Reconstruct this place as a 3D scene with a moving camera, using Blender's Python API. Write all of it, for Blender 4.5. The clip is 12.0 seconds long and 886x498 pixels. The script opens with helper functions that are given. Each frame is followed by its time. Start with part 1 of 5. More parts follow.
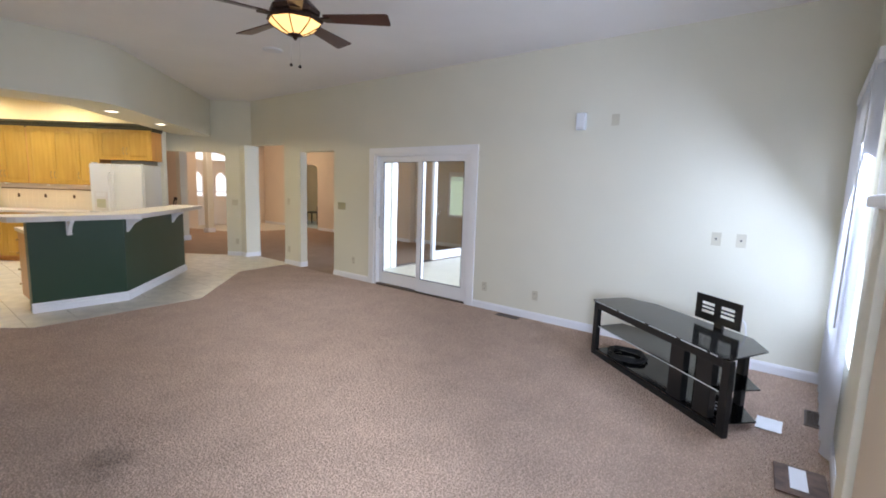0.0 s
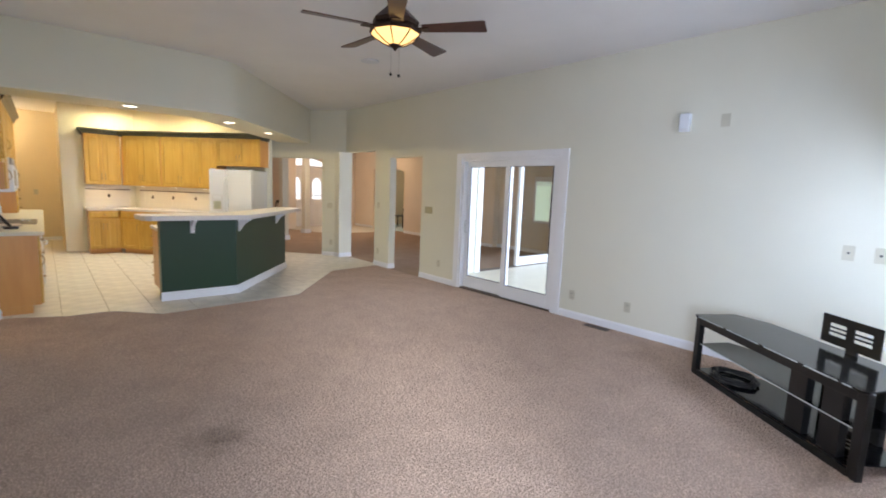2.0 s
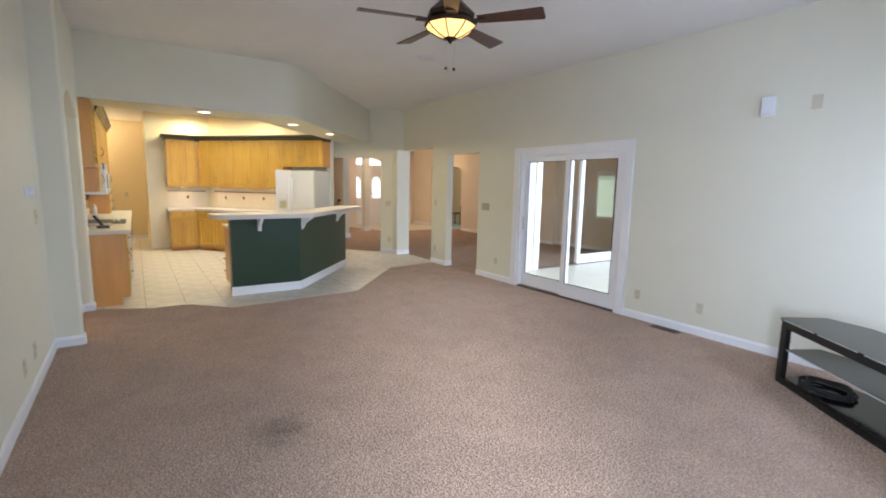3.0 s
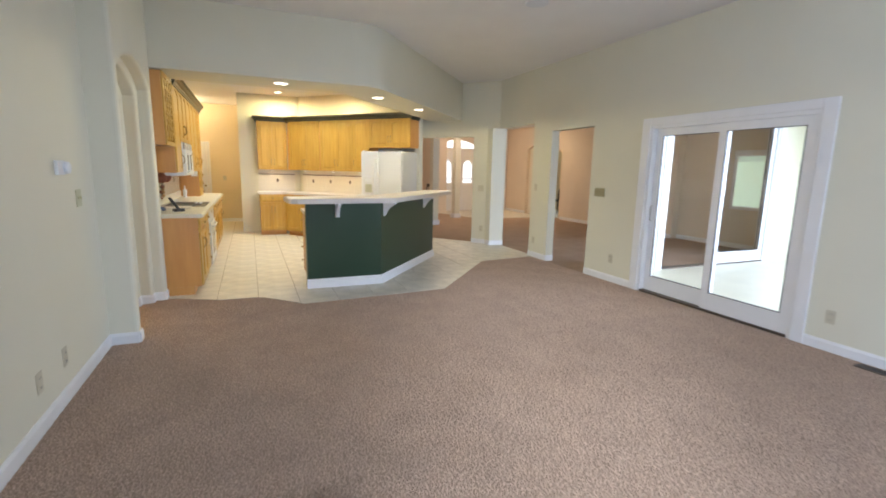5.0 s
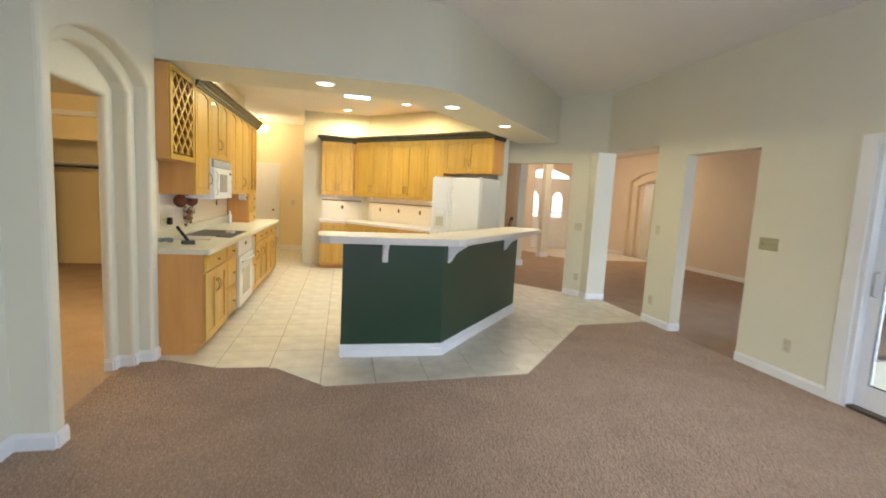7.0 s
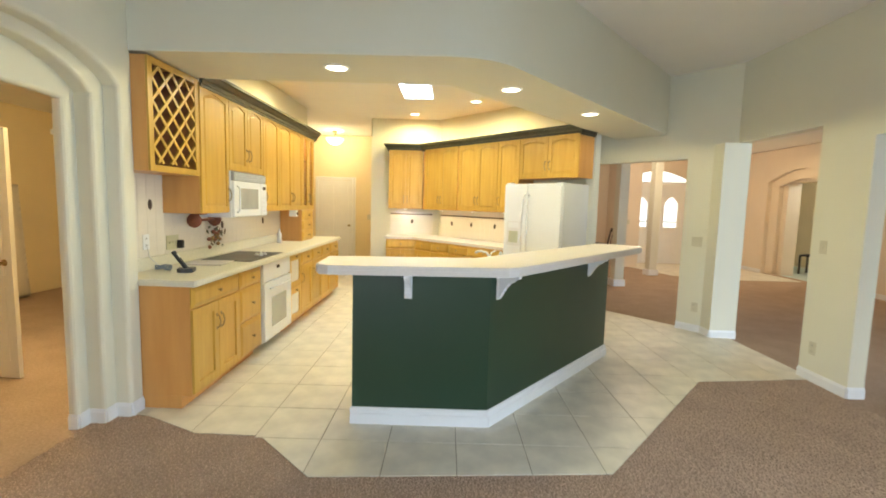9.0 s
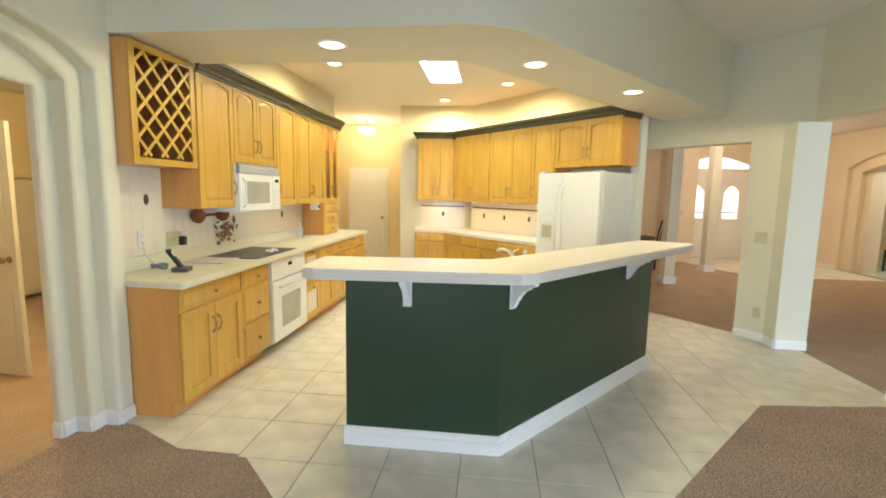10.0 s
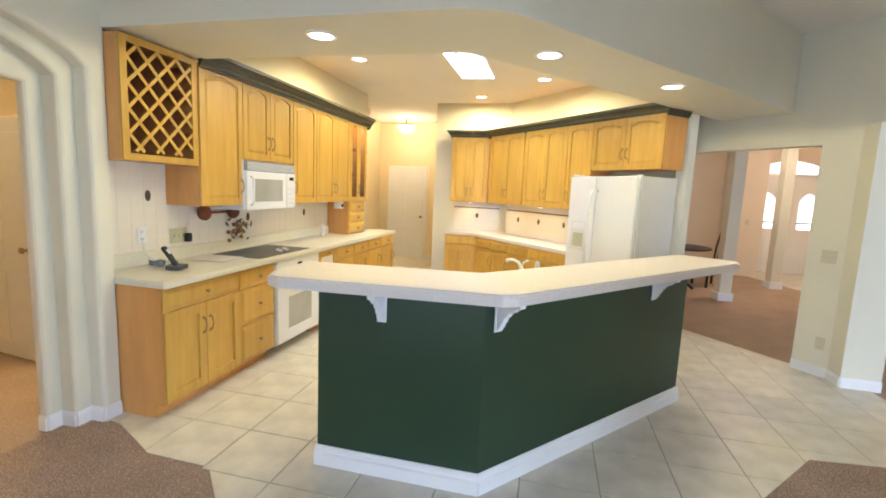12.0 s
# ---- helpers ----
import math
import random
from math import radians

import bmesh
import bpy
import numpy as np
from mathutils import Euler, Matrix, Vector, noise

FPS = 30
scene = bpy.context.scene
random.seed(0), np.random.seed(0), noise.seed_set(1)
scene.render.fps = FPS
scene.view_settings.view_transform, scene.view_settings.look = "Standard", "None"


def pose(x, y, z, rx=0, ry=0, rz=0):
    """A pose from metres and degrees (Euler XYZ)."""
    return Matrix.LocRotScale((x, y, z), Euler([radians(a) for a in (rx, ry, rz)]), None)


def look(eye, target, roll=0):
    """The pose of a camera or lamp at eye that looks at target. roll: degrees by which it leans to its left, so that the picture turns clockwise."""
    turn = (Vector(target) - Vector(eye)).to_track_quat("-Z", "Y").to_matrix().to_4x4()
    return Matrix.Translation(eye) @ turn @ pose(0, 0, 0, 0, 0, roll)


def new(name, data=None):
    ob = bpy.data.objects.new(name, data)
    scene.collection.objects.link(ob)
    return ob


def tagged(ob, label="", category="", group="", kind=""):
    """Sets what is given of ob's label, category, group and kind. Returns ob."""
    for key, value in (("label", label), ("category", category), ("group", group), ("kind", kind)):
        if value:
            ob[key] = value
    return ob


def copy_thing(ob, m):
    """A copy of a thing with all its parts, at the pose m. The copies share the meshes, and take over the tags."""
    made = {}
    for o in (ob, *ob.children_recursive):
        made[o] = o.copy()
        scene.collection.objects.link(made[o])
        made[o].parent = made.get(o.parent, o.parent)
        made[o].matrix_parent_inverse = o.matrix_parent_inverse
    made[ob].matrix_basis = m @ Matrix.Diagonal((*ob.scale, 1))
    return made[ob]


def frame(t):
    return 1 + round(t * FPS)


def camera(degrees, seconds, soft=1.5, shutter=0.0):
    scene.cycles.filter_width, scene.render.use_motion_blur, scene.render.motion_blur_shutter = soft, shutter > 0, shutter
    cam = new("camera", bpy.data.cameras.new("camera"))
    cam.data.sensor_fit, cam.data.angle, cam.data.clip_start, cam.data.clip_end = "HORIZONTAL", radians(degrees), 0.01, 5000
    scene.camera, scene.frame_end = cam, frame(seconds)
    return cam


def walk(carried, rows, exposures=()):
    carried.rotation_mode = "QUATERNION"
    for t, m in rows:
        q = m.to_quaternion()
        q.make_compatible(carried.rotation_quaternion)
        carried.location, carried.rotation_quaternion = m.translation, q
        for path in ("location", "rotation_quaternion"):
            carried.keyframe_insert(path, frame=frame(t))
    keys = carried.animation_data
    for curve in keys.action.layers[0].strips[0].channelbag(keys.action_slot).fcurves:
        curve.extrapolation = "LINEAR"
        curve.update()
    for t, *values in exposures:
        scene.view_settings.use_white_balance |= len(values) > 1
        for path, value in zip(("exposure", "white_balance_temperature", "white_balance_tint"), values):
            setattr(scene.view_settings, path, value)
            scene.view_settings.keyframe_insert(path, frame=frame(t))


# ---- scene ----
cam = camera(88.24, 12.0, 1.8, 0.5)
PATH = [
    (0, (1.042, 0.222, 1.562), (2.592, 1.459, 1.297), 1.9),
    (0.5, (1.031, 0.226, 1.562), (2.550, 1.502, 1.308), 2.4),
    (1, (1.012, 0.242, 1.566), (2.483, 1.573, 1.314), 2.7),
    (1.5, (1.003, 0.261, 1.555), (2.404, 1.666, 1.305), 2.5),
    (2, (0.998, 0.275, 1.561), (2.306, 1.766, 1.304), 2.2),
    (2.5, (1.009, 0.287, 1.546), (2.218, 1.859, 1.286), 1.7),
    (3, (1.051, 0.318, 1.545), (2.158, 1.961, 1.270), 1.2),
    (3.5, (1.126, 0.413, 1.533), (2.133, 2.115, 1.236), 0.9),
    (3.7, (1.149, 0.518, 1.524), (2.130, 2.234, 1.222), 0.8),
    (5.5, (1.644, 1.646, 1.463), (2.330, 3.494, 1.124), 1.7),
    (6, (1.790, 2.050, 1.474), (2.407, 3.927, 1.165), 2.2),
    (6.5, (1.934, 2.462, 1.460), (2.461, 4.373, 1.193), 2.5),
    (7, (2.066, 2.858, 1.484), (2.500, 4.797, 1.257), 3.1),
    (7.5, (2.234, 3.185, 1.486), (2.562, 5.150, 1.302), 2.8),
    (9.5, (2.814, 4.165, 1.516), (2.696, 6.151, 1.312), 1.2),
    (10, (2.924, 4.372, 1.530), (2.712, 6.345, 1.286), 1.1),
    (10.5, (3.023, 4.517, 1.540), (2.734, 6.478, 1.271), 1.4),
    (11, (3.128, 4.615, 1.565), (2.776, 6.564, 1.285), 1.7),
    (11.5, (3.213, 4.676, 1.580), (2.808, 6.615, 1.303), 2.2),
    (12, (3.277, 4.716, 1.578), (2.826, 6.647, 1.320), 2.5),
]
walk(cam, [(t, look(e, g, r)) for t, e, g, r in PATH],
     [(0, -0.46, 6350, 15), (2.5, -0.40, 6350, 13), (5.5, -0.24, 6350, 10), (6.5, -0.28, 6500, 9), (7.5, -0.06, 6600, 6), (9.5, 0.0, 6750, 2), (10.5, 0.0, 6650, 3), (12, 0.0, 6250, 10)])

# ---- world and lights ----
world = bpy.data.worlds.new("sky")
scene.world = world
world.use_nodes = True
wn = world.node_tree.nodes
sky = wn.new("ShaderNodeTexSky")
sky.sky_type = "NISHITA"
sky.sun_disc = False
sky.sun_elevation = radians(22)
sky.sun_rotation = radians(209)
wn["Background"].inputs["Strength"].default_value = 0.12
world.node_tree.links.new(sky.outputs["Color"], wn["Background"].inputs["Color"])


def area(name, eye, target, sx, sy, watts, colour):
    d = bpy.data.lights.new(name, "AREA")
    d.shape, d.size, d.size_y, d.energy, d.color = "RECTANGLE", sx, sy, watts, colour
    ob = new(name, d)
    ob.matrix_world = look(eye, target)
    return ob


def spot(name, x, y, z, watts, colour, cone=120, size=0.06, blend=0.45):
    d = bpy.data.lights.new(name, "SPOT")
    d.energy, d.color, d.spot_size, d.spot_blend, d.shadow_soft_size = watts, colour, radians(cone), blend, size
    ob = new(name, d)
    ob.location = (x, y, z)
    return ob


def bulb(name, x, y, z, watts, colour, size=0.05):
    d = bpy.data.lights.new(name, "POINT")
    d.energy, d.color, d.shadow_soft_size = watts, colour, size
    ob = new(name, d)
    ob.location = (x, y, z)
    return ob


DAY = (0.68, 0.83, 1.10)
WARM = (1.0, 0.86, 0.43)
area("daylight_south_window", (4.95, -0.15, 1.43), (4.3, 2.2, -0.4), 0.95, 1.55, 130, DAY)
# added fill in an unseen opening, turned sideways to brighten the east wall
area("daylight_fill_unseen_window", (0.95, -0.28, 1.15), (5.0, 1.35, -0.8), 0.75, 1.2, 160, DAY)
area("daylight_porch", (10.69, 2.2, 1.4), (6, 2.2, -1.0), 5.1, 1.55, 670, DAY)
sun = new("sun", bpy.data.lights.new("sun", "SUN"))
sun.data.energy, sun.data.angle, sun.data.color = 4.8, radians(26), (0.84, 0.92, 1.0)
sun.matrix_world = look((0, 0, 10), (4.4, 8.0, 6.4))
area("daylight_skylight", (2.25, 10.08, 3.14), (2.25, 10.08, 0), 0.4, 1.1, 40, DAY)
for lx, ly, lz in ((1.88, 7.3, 2.44), (3.19, 7.80, 2.44), (4.12, 8.71, 2.44), (1.04, 9.74, 2.99), (3.07, 10.78, 2.99), (2.11, 11.85, 2.99)):
    spot("recessed_bulb", lx, ly, lz - 0.02, 80 if lz > 2.9 else 38, WARM if lz > 2.9 else (1.0, 0.88, 0.54), 178, 0.08, 0.45 if lz > 2.9 else 0.08)
for ux, uy in ((1.95, 12.12), (2.58, 11.72), (3.07, 11.13), (3.49, 10.64)):
    spot("puck_bulb", ux, uy, 1.37, 3.4, (1.0, 0.75, 0.40), 168, 0.03)
bulb("display_bulb", 0.55, 10.56, 2.36, 3.0, WARM, 0.02)
bulb("hall_bulb", 0.25, 13.9, 2.62, 25, (1.0, 0.80, 0.50))
bulb("hall_uplight", 0.25, 13.9, 2.88, 14, (1.0, 0.80, 0.46))
# yellow room, dining room and foyer: unseen point lights added as fill
bulb("west_room_fill", -0.75, 7.6, 2.5, 120, (1.0, 0.76, 0.40), 0.15)
bulb("dining_fill", 6.7, 13.3, 2.6, 66, (1.0, 0.77, 0.56), 0.35)
spot("dining_recessed_bulb", 9.4, 13.6, 2.98, 60, (1.0, 0.70, 0.36), 166, 0.08)
# added point light in place of the side room's daylight
bulb("side_room_daylight_fill", 11.6, 13.9, 2.5, 40, (0.95, 0.95, 0.90), 0.15)
bulb("foyer_fill", 8.6, 15.0, 2.4, 24, (1.0, 0.66, 0.38), 0.15)

# ---- materials ----


def material(name, colour, rough=0.6, metal=0.0, vary=0.06, scale=4.0, bump=0.0, bump_scale=60.0, stretch=(1, 1, 1), second=None, spec=0.5, coat=0.0):
    m = bpy.data.materials.new(name)
    m.use_nodes = True
    n, l = m.node_tree.nodes, m.node_tree.links
    b = n["Principled BSDF"]
    b.inputs["Roughness"].default_value = rough
    b.inputs["Metallic"].default_value = metal
    b.inputs["Specular IOR Level"].default_value = spec
    b.inputs["Coat Weight"].default_value = coat
    b.inputs["Coat Roughness"].default_value = 0.15
    tc = n.new("ShaderNodeTexCoord")
    mp = n.new("ShaderNodeMapping")
    mp.inputs["Scale"].default_value = stretch
    l.new(tc.outputs["Object"], mp.inputs["Vector"])
    big = n.new("ShaderNodeTexNoise")
    big.inputs["Scale"].default_value = scale
    big.inputs["Detail"].default_value = 6
    l.new(mp.outputs["Vector"], big.inputs["Vector"])
    ramp = n.new("ShaderNodeMix")
    ramp.data_type = "RGBA"
    lo = tuple(max(0.0, c * (1 - vary)) for c in colour)
    hi = second or tuple(min(1.0, c * (1 + vary)) for c in colour)
    ramp.inputs["A"].default_value = (*lo, 1)
    ramp.inputs["B"].default_value = (*hi, 1)
    st = n.new("ShaderNodeMapRange")
    st.inputs["From Min"].default_value, st.inputs["From Max"].default_value = 0.3, 0.7
    l.new(big.outputs["Fac"], st.inputs["Value"])
    l.new(st.outputs["Result"], ramp.inputs["Factor"])
    l.new(ramp.outputs["Result"], b.inputs["Base Color"])
    if bump:
        fine = n.new("ShaderNodeTexNoise")
        fine.inputs["Scale"].default_value = bump_scale
        fine.inputs["Detail"].default_value = 3
        l.new(tc.outputs["Object"], fine.inputs["Vector"])
        bp = n.new("ShaderNodeBump")
        bp.inputs["Strength"].default_value = bump
        bp.inputs["Distance"].default_value = 0.004
        l.new(fine.outputs["Fac"], bp.inputs["Height"])
        l.new(bp.outputs["Normal"], b.inputs["Normal"])
    return m


def glowing(name, colour, strength):
    m = material(name, colour, 0.4)
    b = m.node_tree.nodes["Principled BSDF"]
    b.inputs["Emission Color"].default_value = (*colour, 1)
    b.inputs["Emission Strength"].default_value = strength
    return m


def clear_glass(name, tint=(0.97, 0.985, 0.98), ior=1.5):
    """Thin pane: mostly lets light straight through, with a fresnel gloss."""
    m = bpy.data.materials.new(name)
    m.use_nodes = True
    n, l = m.node_tree.nodes, m.node_tree.links
    tr, gl, fr, mx = n.new("ShaderNodeBsdfTransparent"), n.new("ShaderNodeBsdfGlossy"), n.new("ShaderNodeFresnel"), n.new("ShaderNodeMixShader")
    tr.inputs["Color"].default_value = (*tint, 1)
    gl.inputs["Roughness"].default_value = 0.02
    fr.inputs["IOR"].default_value = ior
    l.new(fr.outputs["Fac"], mx.inputs["Fac"])
    l.new(tr.outputs["BSDF"], mx.inputs[1])
    l.new(gl.outputs["BSDF"], mx.inputs[2])
    l.new(mx.outputs["Shader"], n["Material Output"].inputs["Surface"])
    return m


def carpet_material(name, colour):
    m = material(name, colour, 0.95, vary=0.24, scale=55, bump=0.8, bump_scale=80, spec=0.1)
    n, l = m.node_tree.nodes, m.node_tree.links
    b = n["Principled BSDF"]
    bp = [k for k in n if k.type == "BUMP"][0]
    bp.inputs["Distance"].default_value = 0.010
    for k in [k for k in n if k.type == "TEX_NOISE"]:
        k.inputs["Detail"].default_value, k.inputs["Roughness"].default_value = 5, 0.75
    old = b.inputs["Base Color"].links[0].from_socket
    tc = n.new("ShaderNodeTexCoord")
    patches = n.new("ShaderNodeTexNoise")
    patches.inputs["Scale"].default_value = 3.2
    patches.inputs["Detail"].default_value = 5
    l.new(tc.outputs["Object"], patches.inputs["Vector"])
    rng = n.new("ShaderNodeMapRange")
    rng.inputs["From Min"].default_value, rng.inputs["From Max"].default_value = 0.35, 0.65
    rng.inputs["To Min"].default_value, rng.inputs["To Max"].default_value = 0.94, 1.05
    l.new(patches.outputs["Fac"], rng.inputs["Value"])
    # an old spill, ragged at its rim
    off = n.new("ShaderNodeVectorMath")
    off.operation = "SUBTRACT"
    off.inputs[1].default_value = STAIN
    l.new(tc.outputs["Object"], off.inputs[0])
    ln = n.new("ShaderNodeVectorMath")
    ln.operation = "LENGTH"
    l.new(off.outputs["Vector"], ln.inputs[0])
    rag = n.new("ShaderNodeTexNoise")
    rag.inputs["Scale"].default_value = 9
    l.new(tc.outputs["Object"], rag.inputs["Vector"])
    add = n.new("ShaderNodeMath")
    add.operation = "MULTIPLY_ADD"
    add.inputs[1].default_value = 0.32
    l.new(rag.outputs["Fac"], add.inputs[0])
    l.new(ln.outputs["Value"], add.inputs[2])
    sp = n.new("ShaderNodeMapRange")
    sp.inputs["From Min"].default_value, sp.inputs["From Max"].default_value = 0.14, 0.40
    sp.inputs["To Min"].default_value, sp.inputs["To Max"].default_value = 0.60, 1.0
    l.new(add.outputs["Value"], sp.inputs["Value"])
    mul = n.new("ShaderNodeMath")
    mul.operation = "MULTIPLY"
    l.new(rng.outputs["Result"], mul.inputs[0])
    l.new(sp.outputs["Result"], mul.inputs[1])
    # every tuft has a shade of its own
    geo = n.new("ShaderNodeNewGeometry")
    tuft = n.new("ShaderNodeMapRange")
    tuft.inputs["To Min"].default_value, tuft.inputs["To Max"].default_value = 0.88, 1.12
    l.new(geo.outputs["Random Per Island"], tuft.inputs["Value"])
    both = n.new("ShaderNodeMath")
    both.operation = "MULTIPLY"
    l.new(mul.outputs["Value"], both.inputs[0])
    l.new(tuft.outputs["Result"], both.inputs[1])
    vm = n.new("ShaderNodeVectorMath")
    vm.operation = "SCALE"
    l.new(old, vm.inputs[0])
    l.new(both.outputs["Value"], vm.inputs["Scale"])
    l.new(vm.outputs["Vector"], b.inputs["Base Color"])
    return m


def wood_material(name, dark, light, stretch=(14, 14, 1.2), rough=0.34):
    m = material(name, dark, rough, vary=0.0, scale=2.6, stretch=stretch, second=light, bump=0.05, bump_scale=180, coat=0.14)
    n, l = m.node_tree.nodes, m.node_tree.links
    b = n["Principled BSDF"]
    info = n.new("ShaderNodeObjectInfo")
    rng = n.new("ShaderNodeMapRange")
    rng.inputs["To Min"].default_value, rng.inputs["To Max"].default_value = 0.91, 1.08
    l.new(info.outputs["Random"], rng.inputs["Value"])
    vm = n.new("ShaderNodeVectorMath")
    vm.operation = "SCALE"
    l.new(b.inputs["Base Color"].links[0].from_socket, vm.inputs[0])
    l.new(rng.outputs["Result"], vm.inputs["Scale"])
    l.new(vm.outputs["Vector"], b.inputs["Base Color"])
    return m


STAIN = (1.72, 3.10, 0.0)
WALL = material("cream_wall_paint", (0.75, 0.725, 0.60), 0.7, vary=0.02, scale=1.5, bump=0.12, bump_scale=120)
PEACH = material("peach_wall_paint", (0.76, 0.66, 0.54), 0.7, vary=0.03, scale=1.5, bump=0.12, bump_scale=120)
YELLOW = material("yellow_wall_paint", (0.81, 0.68, 0.45), 0.7, vary=0.03, scale=1.5, bump=0.12, bump_scale=120)
CEIL = material("ceiling_paint", (0.83, 0.81, 0.79), 0.85, vary=0.02, scale=2, bump=0.25, bump_scale=90)
TRIM = material("white_trim_paint", (0.84, 0.842, 0.855), 0.35, vary=0.02, scale=5)
# darker copy of the tuft colour; shade between tufts is painted in
CARPET = carpet_material("carpet_tuft_shaded", (0.38, 0.28, 0.214))
PILE = carpet_material("carpet_tufts", (0.56, 0.415, 0.32))
GROUT = material("grout", (0.36, 0.31, 0.23), 0.9, vary=0.15, scale=8, bump=0.3)
TILE = material("cream_floor_tile", (0.72, 0.68, 0.585), 0.48, vary=0.14, scale=5, bump=0.06, bump_scale=40, coat=0.1)
MAPLE = wood_material("honey_maple", (0.54, 0.312, 0.056), (0.62, 0.38, 0.078), (8, 8, 0.9))
MAPLE_SIDE = wood_material("maple_veneer", (0.60, 0.295, 0.088), (0.67, 0.35, 0.112), (5, 5, 0.7))
# darker and redder than the maple front; only for the rack's inside
RACK_INSIDE = wood_material("red_brown_wood", (0.30, 0.12, 0.055), (0.38, 0.16, 0.075), (5, 5, 0.7))
CROWN = material("dark_olive_crown", (0.048, 0.050, 0.032), 0.36, vary=0.2, scale=9, coat=0.12)
# lighter olive that paints the highlight lines of the crown
CROWN_HIGHLIGHT = material("olive_highlight", (0.16, 0.15, 0.08), 0.4, vary=0.3, scale=12)
GREEN = material("dark_green_paint", (0.020, 0.050, 0.025), 0.38, vary=0.06, scale=2, bump=0.08, bump_scale=90)
SAGE = material("pale_sage_laminate", (0.70, 0.675, 0.555), 0.4, vary=0.05, scale=50)
COUNTER = material("cream_laminate", (0.70, 0.65, 0.60), 0.42, vary=0.04, scale=60)
SPLASH = material("cream_glazed_tile", (0.80, 0.765, 0.69), 0.2, vary=0.04, scale=6, coat=0.3)
SPLASH_GROUT = material("splash_grout", (0.77, 0.735, 0.65), 0.8)
GREYGLASS = material("grey_screened_glass", (0.40, 0.41, 0.38), 0.15, vary=0.12, scale=3)
# the green light inside the dispenser recess is put into this colour
RECESS = material("lit_recess_panel", (0.50, 0.52, 0.38), 0.5)
SAGEPLATE = material("pale_olive_plate", (0.55, 0.54, 0.36), 0.4)
WHITE = material("white_enamel", (0.80, 0.83, 0.86), 0.28, vary=0.01, coat=0.3)
GREYWHITE = material("white_side_panel", (0.72, 0.73, 0.75), 0.45, vary=0.02)
BLACKGLASS = material("black_glass", (0.006, 0.006, 0.007), 0.12, spec=0.4)
BLACK = material("black_metal", (0.010, 0.010, 0.010), 0.35, vary=0.2)
RUBBER = material("black_rubber", (0.014, 0.014, 0.015), 0.6, vary=0.2)
DARKGREY = material("dark_grey_plastic", (0.05, 0.05, 0.055), 0.4)
BRONZE = material("aged_bronze", (0.34, 0.25, 0.13), 0.4, metal=0.8, vary=0.2)
NICKEL = material("brushed_nickel", (0.55, 0.54, 0.52), 0.3, metal=1.0)
FANWOOD = wood_material("cherry_blade", (0.045, 0.013, 0.009), (0.08, 0.024, 0.014), (4, 14, 4), 0.3)
FANMETAL = material("dark_bronze_metal", (0.05, 0.025, 0.015), 0.4, metal=0.6, vary=0.2)
PLASTIC = material("ivory_plastic", (0.60, 0.56, 0.43), 0.4)
OLIVEPLATE = material("brass_switch_plate", (0.46, 0.43, 0.28), 0.4, metal=0.3)
DARKWOOD = wood_material("espresso_wood", (0.014, 0.008, 0.006), (0.022, 0.013, 0.010), rough=0.6)
TERRACOTTA = material("terracotta_iron", (0.22, 0.07, 0.035), 0.6, vary=0.25, scale=20)
LAMP_ON = glowing("recessed_lamp_lens", (1.0, 0.86, 0.62), 9.0)
SHADE_ON = glowing("amber_glass_shade", (1.0, 0.62, 0.22), 2.1)
# pale colour for window glints painted along the black glass edges
GLINT = material("glass_edge_glint", (0.58, 0.62, 0.60), 0.2, vary=0.1, scale=9)
DOME_ON = glowing("frosted_dome", (1.0, 0.74, 0.36), 4.0)
SKY_PANE = glowing("skylight_pane", (0.95, 0.98, 1.0), 5.0)
UNDER_ON = glowing("under_cabinet_puck", (1.0, 0.80, 0.50), 10.0)
GLASS = clear_glass("window_glass")
GLASS_DULL = clear_glass("coated_glass", (0.86, 0.86, 0.84), 1.12)
BLIND = material("white_blind_vane", (0.82, 0.83, 0.86), 0.5, vary=0.03)


def translucent(m, colour, share):
    """Lets part of the light through, as thin blind cloth does."""
    n, l = m.node_tree.nodes, m.node_tree.links
    tr, mx = n.new("ShaderNodeBsdfTranslucent"), n.new("ShaderNodeMixShader")
    tr.inputs["Color"].default_value = (*colour, 1)
    mx.inputs["Fac"].default_value = share
    l.new(n["Principled BSDF"].outputs["BSDF"], mx.inputs[1])
    l.new(tr.outputs["BSDF"], mx.inputs[2])
    l.new(mx.outputs["Shader"], n["Material Output"].inputs["Surface"])
    return m


VANE = translucent(material("translucent_vane", (0.82, 0.83, 0.86), 0.5, vary=0.03), (0.86, 0.87, 0.90), 0.55)
PORCHTILE = material("pale_porch_tile", (0.62, 0.58, 0.48), 0.35, vary=0.06, scale=3)
VENT = material("brown_vent_metal", (0.12, 0.09, 0.07), 0.45, metal=0.4)

# ---- mesh helpers ----


def box(bm, x0, y0, z0, x1, y1, z1, bevel=0.0):
    r = bmesh.ops.create_cube(bm, size=1.0, matrix=Matrix.LocRotScale(((x0 + x1) / 2, (y0 + y1) / 2, (z0 + z1) / 2), None, (abs(x1 - x0), abs(y1 - y0), abs(z1 - z0))))
    if bevel:
        es = list({e for v in r["verts"] for e in v.link_edges})
        bmesh.ops.bevel(bm, geom=es, offset=bevel, segments=2, affect="EDGES", profile=0.5)
    return bm


